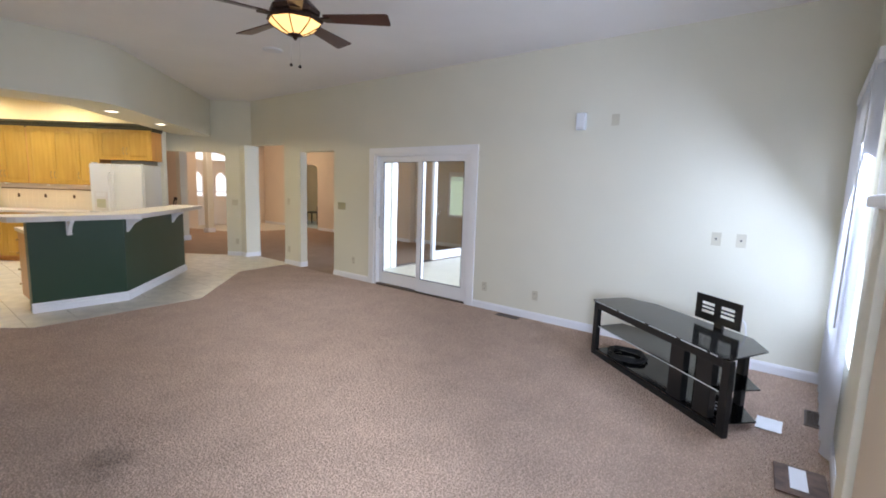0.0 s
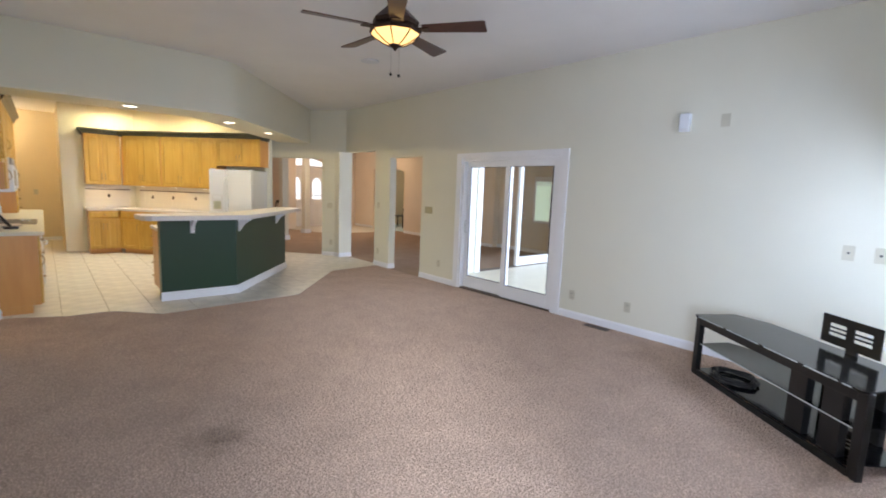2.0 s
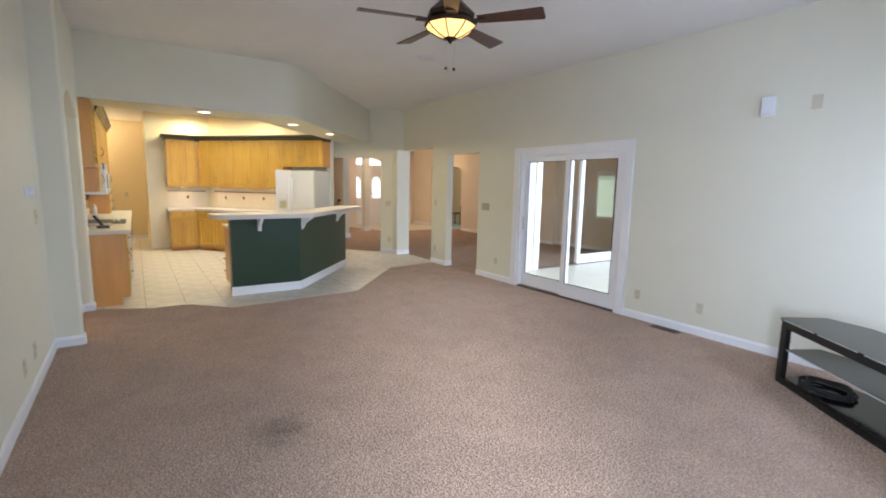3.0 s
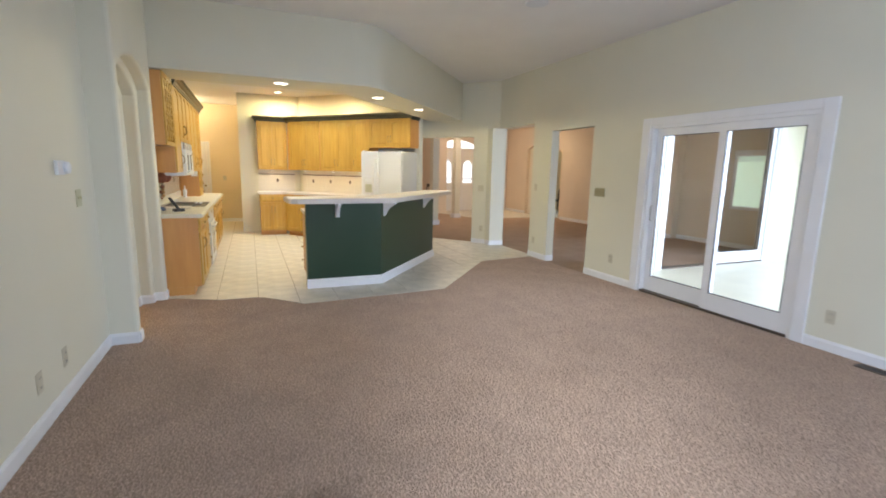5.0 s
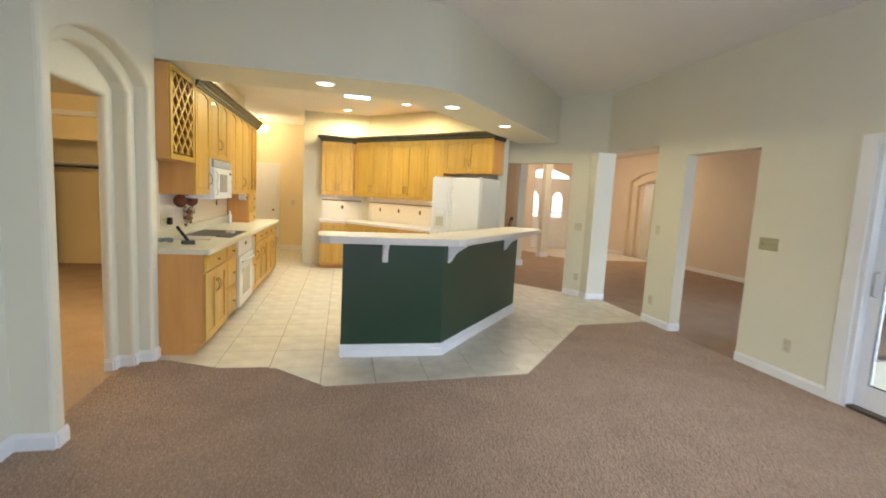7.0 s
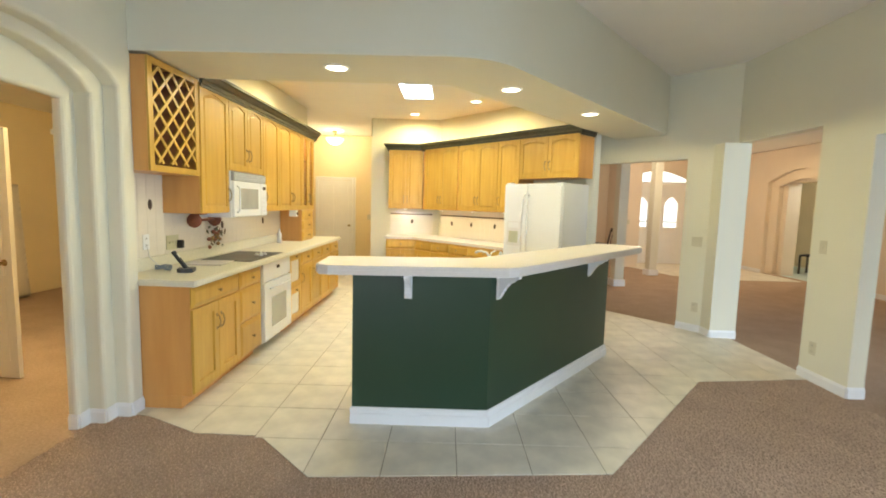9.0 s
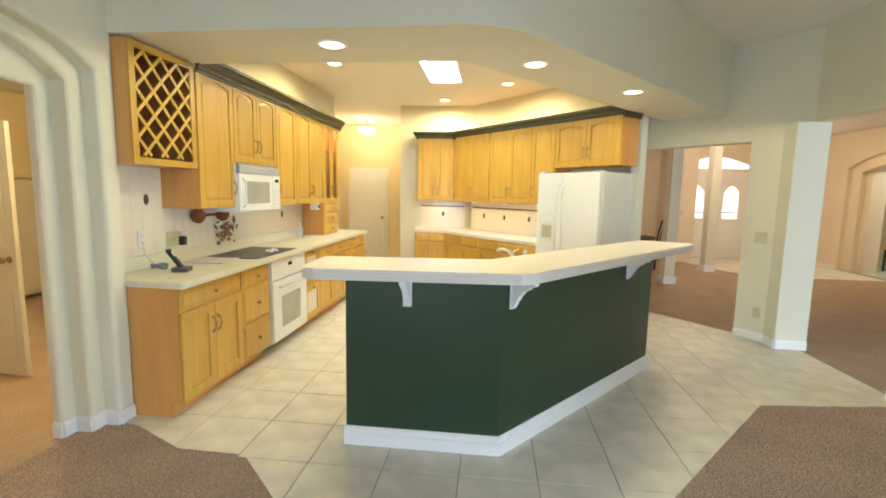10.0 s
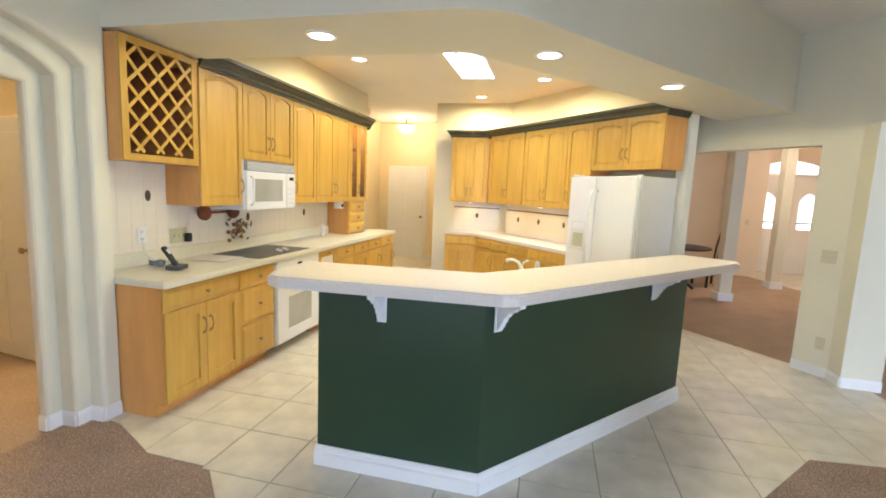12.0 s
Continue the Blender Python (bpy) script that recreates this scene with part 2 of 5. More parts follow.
def prism(bm, pts, z0, z1, at=None):
    """Extrudes the outline pts (x, y) from z0 to z1; at: a matrix that lays it elsewhere."""
    at = at or Matrix()
    lo = [bm.verts.new(at @ Vector((x, y, z0))) for x, y in pts]
    hi = [bm.verts.new(at @ Vector((x, y, z1))) for x, y in pts]
    fs = [bm.faces.new(hi), bm.faces.new(lo[::-1])]
    n = len(pts)
    for i in range(n):
        j = (i + 1) % n
        fs.append(bm.faces.new((lo[i], lo[j], hi[j], hi[i])))
    bmesh.ops.recalc_face_normals(bm, faces=fs)
    return bm


UPRIGHT = Matrix(((1, 0, 0, 0), (0, 0, -1, 0), (0, 1, 0, 0), (0, 0, 0, 1)))  # (x, y, z) -> (x, -z, y)


def front(bm, pts, y0, y1):
    """Extrudes an outline in (x, z) along y."""
    return prism(bm, pts, -y1, -y0, UPRIGHT)


def lathe(bm, profile, seg=20, at=None, cap=True):
    """Turns (radius, z) about the z axis."""
    at = at or Matrix()
    rings = []
    for r, z in profile:
        rings.append([bm.verts.new(at @ Vector((r * math.cos(2 * math.pi * k / seg), r * math.sin(2 * math.pi * k / seg), z))) for k in range(seg)])
    fs = []
    for a, b in zip(rings, rings[1:]):
        for k in range(seg):
            fs.append(bm.faces.new((a[k], a[(k + 1) % seg], b[(k + 1) % seg], b[k])))
    if cap:
        fs += [bm.faces.new(rings[0][::-1]), bm.faces.new(rings[-1])]
    for f in fs:
        f.smooth = seg > 10
    bmesh.ops.recalc_face_normals(bm, faces=fs)
    return bm


def tube(bm, pts, r, seg=8):
    """A round rod along the points."""
    pts = [Vector(p) for p in pts]
    rings = []
    for i, p in enumerate(pts):
        d = (pts[min(i + 1, len(pts) - 1)] - pts[max(i - 1, 0)]).normalized()
        u = d.orthogonal().normalized() if i == 0 else (u - d * u.dot(d)).normalized()
        v = d.cross(u)
        rings.append([bm.verts.new(p + r * (math.cos(2 * math.pi * k / seg) * u + math.sin(2 * math.pi * k / seg) * v)) for k in range(seg)])
    fs = []
    for a, b in zip(rings, rings[1:]):
        for k in range(seg):
            fs.append(bm.faces.new((a[k], a[(k + 1) % seg], b[(k + 1) % seg], b[k])))
    fs += [bm.faces.new(rings[0][::-1]), bm.faces.new(rings[-1])]
    for f in fs:
        f.smooth = True
    bmesh.ops.recalc_face_normals(bm, faces=fs)
    return bm


def part(name, bm, mat, parent=None, label="", m=None):
    me = bpy.data.meshes.new(name)
    bm.to_mesh(me)
    bm.free()
    if mat:
        me.materials.append(mat)
    ob = new(name, me)
    if parent:
        ob.parent = parent
    if m is not None:
        ob.matrix_basis = m
    if label:
        ob["label"] = label
    return ob


def thing(name, label, category, m=None, group="", kind=""):
    ob = new(name)
    ob.empty_display_size = 0.1
    if m is not None:
        ob.matrix_basis = m
    return tagged(ob, label, category, group, kind)


def structure(name, bm, mat, label="", m=None):
    return tagged(part(name, bm, mat, None, "", m), label, "", "", "structure")


def B():
    return bmesh.new()


def along(p, q):
    """The pose of a line on the floor: local x from p to q, local y to its left."""
    return pose(p[0], p[1], 0, 0, 0, math.degrees(math.atan2(q[1] - p[1], q[0] - p[0]))), math.hypot(q[0] - p[0], q[1] - p[1])


def wall(name, p, q, height, thick, openings=(), mat=None, label="", base=True, z0=0.0):
    """A wall from p to q; its body lies to the left of that line; openings are (from, to, bottom, top)."""
    m, length = along(p, q)
    bm = B()
    s = 0.0
    for a, b, lo, hi in sorted(openings):
        if a > s:
            box(bm, s, 0, z0, a, thick, height)
        if lo > z0:
            box(bm, a, 0, z0, b, thick, lo)
        if hi < height:
            box(bm, a, 0, hi, b, thick, height)
        s = b
    if s < length:
        box(bm, s, 0, z0, length, thick, height)
    return structure(name, bm, mat or WALL, label, m)


def skirting(p, q, side=-1, h=0.095, d=0.014, name="baseboard"):
    """Baseboard along p to q, standing off to one side."""
    m, length = along(p, q)
    bm = B()
    prof = [(0, 0), (d, 0), (d, h - 0.022), (d * 0.55, h - 0.008), (d * 0.4, h), (0, h)]
    a = [bm.verts.new((0, side * y, z)) for y, z in prof]
    b = [bm.verts.new((length, side * y, z)) for y, z in prof]
    fs = [bm.faces.new(a), bm.faces.new(b[::-1])]
    for i in range(len(prof)):
        j = (i + 1) % len(prof)
        fs.append(bm.faces.new((a[i], a[j], b[j], b[i])))
    bmesh.ops.recalc_face_normals(bm, faces=fs)
    return structure(name, bm, TRIM, "white painted baseboard along the wall", m)


# ---- plan ----
EX = 6.0          # east wall of the living room
WX = 0.37         # west wall
SY = -0.04        # south wall
CEILZ = 3.17
KZ = 3.0
SOFF = 2.45
OPL = (4.75, 10.75)
NW = (2.54, 12.33)
NE = (4.62, 10.03)
TILE_EDGE = [(0.36, 6.98), (0.69, 6.93), (1.12, 6.72), (1.54, 6.71), (1.97, 6.29), (3.67, 6.40), (4.95, 7.85), (6.07, 7.98),
             (6.07, 9.33), (5.70, 9.78), (4.83, 10.84), (4.63, 10.03), (2.54, 12.33), (1.3, 12.33), (1.3, 14.6), (-0.7, 14.6), (-0.7, 11.6), (0.36, 11.6)]

# ---- structure ----
bm = B()
box(bm, -3.64, -0.18, -0.1, 6.14, 17.2, 0.0)
box(bm, 6.14, -1.12, -0.1, 12.72, 17.2, 0.0)
structure("floor", bm, CARPET, "taupe cut-pile carpet with a dark stain")
bm = B()
box(bm, -400, -400, -0.5, 400, 400, -0.14)
structure("ground", bm, material("lawn_and_soil", (0.07, 0.09, 0.04), 0.9, vary=0.35, scale=3), "green lawn round the house")

bm = B()
box(bm, WX - 0.14, SY - 0.14, CEILZ, EX + 0.14, 11.2, CEILZ + 0.1)
structure("ceiling", bm, CEIL, "white textured living room ceiling")
bm = B()
prism(bm, [(0.36, 7.6), (2.045, 7.6), (2.045, 14.72), (-0.82, 14.72), (-0.82, 11.6), (0.36, 11.6)], KZ, KZ + 0.1)
prism(bm, [(2.455, 7.6), (2.70, 7.6), (4.9, 10.2), (4.9, 11.0), (2.455, 12.7)], KZ, KZ + 0.1)
box(bm, 2.045, 7.6, KZ, 2.455, 9.48, KZ + 0.1)
box(bm, 2.045, 10.68, KZ, 2.455, 12.7, KZ + 0.1)
structure("ceiling_kitchen", bm, CEIL, "white kitchen ceiling with a skylight opening")

bm = B()
curve = [(2.70 + 0.50 * u * (1 - u) * 1.08 + 0.47 * u * u, 7.003 + 0.235 * u * u) for u in (k / 8 for k in range(9))]
prism(bm, [(0.36, 7.03)] + curve + [(5.47, 9.90), (5.0, 10.4), (4.29, 9.57), (2.69, 7.71), (0.36, 7.70)], SOFF, CEILZ - 0.002)
for f in bm.faces:
    f.smooth = len(f.verts) == 4 and 2.69 < f.calc_center_median().x < 3.18 and f.calc_center_median().y < 7.3
for e in bm.edges:
    e.smooth = abs(e.verts[0].co.z - e.verts[1].co.z) > 0.1
structure("ceiling_soffit", bm, WALL, "dropped drywall soffit over the breakfast bar")

# east wall, with the sliding door and two doorways
wall("wall_east", (EX, 9.33), (EX, SY), CEILZ, 0.14,
     ((0.03, 1.23, 0, 2.28), (9.33 - 7.58, 9.33 - 6.60, 0, 2.125), (9.33 - 5.58, 9.33 - 3.75, 0, 2.05)), WALL, "cream painted living room wall with doorways")
wall("wall_diagonal", (EX, 9.28), OPL, CEILZ, -0.13, ((0.54, 1.93, 0, 2.13),), WALL, "cream painted diagonal wall with a doorway to the foyer")
bm = B()
box(bm, 5.84, 9.268, 0, 6.146, 9.56, 2.28)
structure("wall_pier", bm, WALL, "cream painted wall end between the two doorways")
wall("wall_jog", OPL, NE, CEILZ, -0.1, (), WALL)
wall("wall_kitchen_diagonal", NE, NW, KZ, -0.12, (), WALL)
wall("wall_kitchen_north", NW, (1.3, 12.33), KZ, -0.12, (), WALL)
wall("wall_hall_east", (1.3, 12.452), (1.3, 14.6), KZ, -0.12, (), YELLOW)
wall("wall_hall_north", (1.42, 14.6), (-0.8, 14.6), KZ, -0.12, (), YELLOW)
wall("wall_hall_west", (-0.7, 14.6), (-0.7, 11.6), KZ, 0.12, (), YELLOW)
wall("wall_kitchen_west", (0.36, 11.6), (0.36, 7.04), KZ, -0.12, (), WALL)
wall("wall_kitchen_return", (-0.7, 11.6), (0.24, 11.6), KZ, -0.12, (), YELLOW)
wall("wall_west", (WX, 5.60), (WX, SY), CEILZ, -0.14, (), WALL, "cream painted living room wall")
# the second opening is unseen, added to let the fill lamp through
wall("wall_south", (WX - 0.14, SY), (EX + 0.14, SY), CEILZ, -0.14, ((4.17, 5.62, 0.62, 2.25), (0.45, 1.85, 0.5, 2.8)), WALL, "cream painted wall with a window and an added unseen opening")

# arched passage in stepped layers
def arch_layer(x0, x1, ya, yb, spring, rise, name):
    pts = [(5.60, 0.0), (ya, 0.0), (ya, spring)]
    n = 16
    for k in range(1, n):
        u = k / n
        pts.append((ya + (yb - ya) * u, spring + rise * math.sin(math.pi * u) ** 0.75))
    pts += [(yb, spring), (yb, 0.0), (7.04, 0.0), (7.04, CEILZ - 0.004), (5.60, CEILZ - 0.004)]
    bm = B()
    lo = [bm.verts.new((x0, y, z)) for y, z in pts]
    hi = [bm.verts.new((x1, y, z)) for y, z in pts]
    fs = [bm.faces.new(hi), bm.faces.new(lo[::-1])]
    for i in range(len(pts)):
        j = (i + 1) % len(pts)
        fs.append(bm.faces.new((lo[i], lo[j], hi[j], hi[i])))
    bmesh.ops.recalc_face_normals(bm, faces=fs)
    n = len(pts)
    outline = [e for e in bm.edges if e.verts[0].co.x > x1 - 1e-4 and e.verts[1].co.x > x1 - 1e-4 and min(v.co.z for v in e.verts) < 2.6 and max(v.co.z for v in e.verts) < 2.9 and not all(v.co.z < 0.01 for v in e.verts) and not all(v.co.y > 7.01 or v.co.y < 5.61 for v in e.verts)]
    outline += [] if x1 < 0.55 else [e for e in bm.edges if all(v.co.x > x1 - 1e-4 and v.co.y < 5.61 for v in e.verts)]
    bmesh.ops.bevel(bm, geom=outline, offset=0.028, segments=3, affect="EDGES", profile=0.5)
    bmesh.ops.triangulate(bm, faces=[f for f in bm.faces if len(f.verts) > 4])
    return structure(name, bm, WALL, "stepped cream drywall arch round the passage")


arch_layer(0.47, 0.575, 5.70, 6.93, 2.20, 0.19, "wall_arch_outer")
arch_layer(0.36, 0.47, 5.80, 6.83, 2.13, 0.19, "wall_arch_middle")
arch_layer(0.30, 0.36, 5.90, 6.74, 2.075, 0.012, "wall_arch_inner")

# rooms beyond
wall("wall_west_room_far", (-3.52, 11.4), (-3.52, 4.4), 2.75, -0.12, (), YELLOW)
wall("wall_west_room_north", (-3.52, 11.2), (0.24, 11.2), 2.75, 0.10, ((0.12, 2.35, 0, 2.06),), YELLOW, "yellow painted wall with a closet opening")
wall("wall_closet_back", (-3.5, 11.85), (-1.0, 11.85), 2.4, 0.05, (), YELLOW)
wall("wall_closet_east", (-1.12, 11.3), (-1.12, 11.85), 2.4, -0.05, (), YELLOW)
wall("wall_closet_west", (-3.45, 11.3), (-3.45, 11.85), 2.4, 0.05, (), YELLOW)
wall("wall_west_room_south", (0.24, 4.6), (-3.52, 4.6), 2.75, 0.12, (), YELLOW)
wall("wall_west_room_east", (0.22, 4.6), (0.22, 5.62), 2.75, -0.006, (), YELLOW)
wall("wall_west_room_kitchen", (0.23, 7.04), (0.23, 11.2), 2.75, -0.008, (), YELLOW)
bm = B()
box(bm, -4.7, 4.5, 2.75, 0.24, 12, 2.85)
structure("ceiling_west_room", bm, CEIL)
bm = B()
front(bm, [(-3.5, 2.42), (0.2, 2.42), (0.2, 2.50), (-3.5, 2.50)], 11.13, 11.198)
structure("trim_west_room", bm, TRIM, "white crown moulding in the yellow room")
wall("wall_dining_east", (10.7, 6.6), (10.7, 16.6), 3.0, -0.3, ((6.95, 8.22, 0, 2.20),), PEACH)
wall("wall_side_room", (12.6, 11.5), (12.6, 17.0), 3.0, -0.12, (), YELLOW)
wall("wall_side_room_north", (11.0, 16.9), (12.6, 16.9), 3.0, 0.10, (), YELLOW)
wall("wall_side_room_south", (11.0, 11.6), (12.6, 11.6), 3.0, -0.10, (), YELLOW)
bm = B()
box(bm, 11.1, 11.5, 3.0, 12.72, 17.0, 3.1)
structure("ceiling_side_room", bm, CEIL)
wall("wall_dining_north", (10.8, 16.6), (4.4, 16.6), 3.0, -0.12, ((1.53, 3.19, 0, 2.72),), PEACH)
bm = B()
box(bm, 7.10, 15.75, 0, 7.66, 16.595, 2.995)
structure("wall_foyer_pier", bm, PEACH, "peach painted wall end beside the front door")
bm = B()
prism(bm, [(7.37, 16.6), (7.37, 16.09), (7.87, 14.39), (8.6, 13.9), (10.5, 13.9), (10.5, 16.6)], 0.0005, 0.006)
structure("floor_foyer", bm, TILE, "cream tiled foyer floor")
wall("wall_dining_west", (4.4, 16.6), (4.4, 10.9), 3.0, -0.12, (), PEACH)
wall("wall_dining_south", (6.14, 6.5), (10.8, 6.5), 3.0, 0.08, ((1.16, 3.62, 0, 2.50),), PEACH)
bm = B()
prism(bm, [(6.142, 6.3), (11.1, 6.3), (11.1, 16.8), (4.3, 16.8), (4.3, 11.6), (4.88, 10.86), (6.142, 9.36)], 3.0, 3.1)
structure("ceiling_dining", bm, CEIL)
wall("wall_porch_north", (6.14, 6.40), (10.8, 6.40), 2.8, 0.08, ((1.16, 3.62, 0, 2.50),), WALL)
wall("wall_porch_east", (10.7, -1.0), (10.7, 6.4), 2.8, -0.12, ((0.6, 5.8, 0.6, 2.2),), WALL)
wall("wall_porch_south", (6.14, -1.0), (10.8, -1.0), 2.8, -0.12, ((0.4, 4.0, 0.6, 2.2),), WALL)
bm = B()
box(bm, 6.1, -1.2, 2.8, 10.9, 6.5, 2.9)
structure("ceiling_porch", bm, CEIL)
bm = B()
box(bm, 6.14, -1.0, 0.0, 10.7, 6.40, 0.006)
structure("floor_porch", bm, PORCHTILE, "pale tiled porch floor")


# ---- breakfast bar ----
A, C, D = (2.08, 6.925), (2.995, 6.92), (4.325, 8.50)
bm = B()
prism(bm, [A, C, D, (4.215, 8.59), (2.93, 7.06), (2.08, 7.065)], 0, 1.05)
structure("wall_bar", bm, GREEN, "dark green painted half wall of the breakfast bar")
t = thing("bar_top", "cream laminate breakfast bar top on the green half wall", "countertop")
BAR = [(1.87, 6.80), (1.90, 6.73), (1.97, 6.705), (3.09, 6.765), (3.16, 6.805), (4.71, 8.63), (4.74, 8.72), (4.70, 8.79), (4.42, 8.95), (4.34, 8.96), (2.91, 7.30), (1.85, 7.20)]
for nm, z0, z1 in (("edge_build_up", 1.052, 1.084), ("laminate_top", 1.0845, 1.112)):
    bm = B()
    prism(bm, BAR, z0, z1)
    hor = [e for e in bm.edges if abs(e.verts[0].co.z - e.verts[1].co.z) < 1e-5 and (e.verts[0].co.z > 1.1 or e.verts[0].co.z < 1.06)]
    bmesh.ops.bevel(bm, geom=hor, offset=0.009, segments=2, affect="EDGES")
    part(nm, bm, COUNTER, t)


def bar_trim(p, q, name="baseboard"):
    m, length = along(p, q)
    bm = B()
    prof = [(0, 0), (0.022, 0), (0.022, 0.075), (0.014, 0.083), (0.014, 0.105), (0.006, 0.118), (0, 0.12)]
    a = [bm.verts.new((0, -y, z)) for y, z in prof]
    b = [bm.verts.new((length, -y, z)) for y, z in prof]
    fs = [bm.faces.new(a), bm.faces.new(b[::-1])]
    for i in range(len(prof)):
        j = (i + 1) % len(prof)
        fs.append(bm.faces.new((a[i], a[j], b[j], b[i])))
    bmesh.ops.recalc_face_normals(bm, faces=fs)
    return structure(name, bm, TRIM, "white painted baseboard round the breakfast bar", m)


bar_trim((2.07, 6.923), (3.005, 6.918))
bar_trim((2.996, 6.916), (4.338, 8.514))


def corbel(x, y, turn):
    t = thing("corbel", "white scrolled wooden bracket under the bar top", "bracket", pose(x, y, -0.014, 0, 0, turn), "bar brackets")
    bm = B()
    out = [(0, 0.90), (0.022, 0.90), (0.028, 0.915), (0.038, 0.922), (0.040, 0.94), (0.055, 0.948), (0.058, 0.968), (0.078, 0.984), (0.09, 1.004), (0.118, 1.014), (0.135, 1.034), (0.165, 1.042), (0.17, 1.064), (0, 1.064)]
    prism(bm, out, -0.018, 0.018, Matrix(((0, 0, 1, 0), (-1, 0, 0, 0), (0, 1, 0, 0), (0, 0, 0, 1))))
    part("bracket", bm, TRIM, t)
    bm = B()
    box(bm, -0.026, -0.012, 0.888, 0.026, -0.0005, 1.064, 0.003)
    part("back_plate", bm, TRIM, t)
    return t


corbel(2.45, 6.921, 0)
corbel(3.05, 6.978, 49.9)
corbel(4.01, 8.118, 49.9)

# ---- cabinet joinery ----
HANDLE = B()
tube(HANDLE, [(0, 0, -0.052), (0.004, -0.018, -0.044), (-0.004, -0.026, -0.022), (0.005, -0.028, 0), (-0.004, -0.026, 0.022), (0.004, -0.018, 0.044), (0, 0, 0.052)], 0.0048, 6)
for z in (-0.052, 0.052):
    box(HANDLE, -0.009, -0.006, z - 0.012, 0.009, 0.0, z + 0.012, 0.002)
HANDLE_ME = bpy.data.meshes.new("handle")
HANDLE.to_mesh(HANDLE_ME)
HANDLE_ME.materials.append(BRONZE)
KNOB = B()
lathe(KNOB, [(0.006, 0), (0.005, 0.012), (0.013, 0.018), (0.015, 0.024), (0.010, 0.029), (0.001, 0.030)], 10, Matrix.Rotation(radians(90), 4, "X"))
KNOB_ME = bpy.data.meshes.new("knob")
KNOB.to_mesh(KNOB_ME)
KNOB_ME.materials.append(BRONZE)


def shared(name, mesh, parent, m):
    ob = new(name, mesh)
    ob.parent = parent
    ob.matrix_basis = m
    return ob


def arc(x0, x1, z, rise, n=8):
    return [(x0 + (x1 - x0) * k / n, z + rise * math.sin(math.pi * k / n)) for k in range(n + 1)]


def door_mesh(w, h, arched, panel=True):
    """Frame and raised panel of a cabinet door; its lower left corner at the origin, its face towards -y."""
    st, th = (0.055 if arched else 0.068), 0.020
    rise = 0.035 if arched else 0.0
    top = h - st - rise
    bm = B()
    box(bm, 0, -th, 0, st, 0, h, 0.003)
    box(bm, w - st, -th, 0, w, 0, h, 0.003)
    box(bm, st, -th + 0.001, 0, w - st, -0.001, st)
    if arched:
        front(bm, [(w - st, h), (st, h)] + arc(st, w - st, top, rise), -th + 0.001, -0.001)
    else:
        box(bm, st, -th + 0.001, top, w - st, -0.001, h)
    if panel and not arched:
        # flat panel, set back behind a sloping bead
        box(bm, st, -0.006, st, w - st, -0.002, top)
        a = [bm.verts.new((x, -0.019, z)) for x, z in ((st, st), (w - st, st), (w - st, top), (st, top))]
        b = [bm.verts.new((x, -0.0062, z)) for x, z in ((st + 0.005, st + 0.005), (w - st - 0.005, st + 0.005), (w - st - 0.005, top - 0.005), (st + 0.005, top - 0.005))]
        for i in range(4):
            bm.faces.new((a[i], a[(i + 1) % 4], b[(i + 1) % 4], b[i]))
    elif panel:
        box(bm, st, -0.008, st, w - st, -0.004, h - 0.02)
        g = 0.028
        lo = [(st + 0.008, st + 0.008), (w - st - 0.008, st + 0.008)] + arc(w - st - 0.008, st + 0.008, top - 0.008, rise)
        hi = [(st + g, st + g), (w - st - g, st + g)] + arc(w - st - g, st + g, top - g, rise)
        a = [bm.verts.new((x, -0.008, z)) for x, z in lo]
        b = [bm.verts.new((x, -0.017, z)) for x, z in hi]
        fs = [bm.faces.new(b)]
        for i in range(len(a)):
            j = (i + 1) % len(a)
            fs.append(bm.faces.new((a[i], a[j], b[j], b[i])))
        bmesh.ops.recalc_face_normals(bm, faces=fs)
    return bm


def add_door(t, x, z, w, h, arched, pull="", low=True, y=0.0, panel=True):
    d = part("door", door_mesh(w, h, arched, panel), MAPLE, t, "", pose(x, y, z))
    if pull:
        hx = w - 0.03 if pull == "r" else 0.03
        hz = 0.16 if low else h - 0.16
        shared("handle", HANDLE_ME, d, pose(hx, -0.020, hz))
    return d


def add_drawer(t, x, z, w, h, y=0.0):
    bm = B()
    box(bm, 0, -0.010, 0, w, 0, h, 0.002)
    c = min(0.034, h * 0.26)
    a = [bm.verts.new((x, -0.0102, z)) for x, z in ((0.004, 0.004), (w - 0.004, 0.004), (w - 0.004, h - 0.004), (0.004, h - 0.004))]
    b = [bm.verts.new((x, -0.022, z)) for x, z in ((c, c), (w - c, c), (w - c, h - c), (c, h - c))]
    for i in range(4):
        bm.faces.new((a[i], a[(i + 1) % 4], b[(i + 1) % 4], b[i]))
    bm.faces.new(b)
    d = part("drawer", bm, MAPLE, t, "", pose(x, y, z))
    shared("knob", KNOB_ME, d, pose(w / 2, -0.022, h / 2))
    return d


def cabinet(name, label, m, w, depth, z0, z1, group, toe=False):
    """An open-backed body standing behind y = 0."""
    t = thing(name, label, "cabinet", m, group)
    bm = B()
    box(bm, 0, 0.001, z0, w, depth, z1)
    part("body", bm, MAPLE_SIDE, t)
    if toe:
        bm = B()
        box(bm, 0.0, 0.075, 0.0, w, depth - 0.01, z0 - 0.001)
        part("toe_kick", bm, MAPLE_SIDE, t)
    return t


# left run: local x runs north along the wall, local y into the wall
def left(y, x=0.92):
    return pose(x, y, 0, 0, 0, 90)


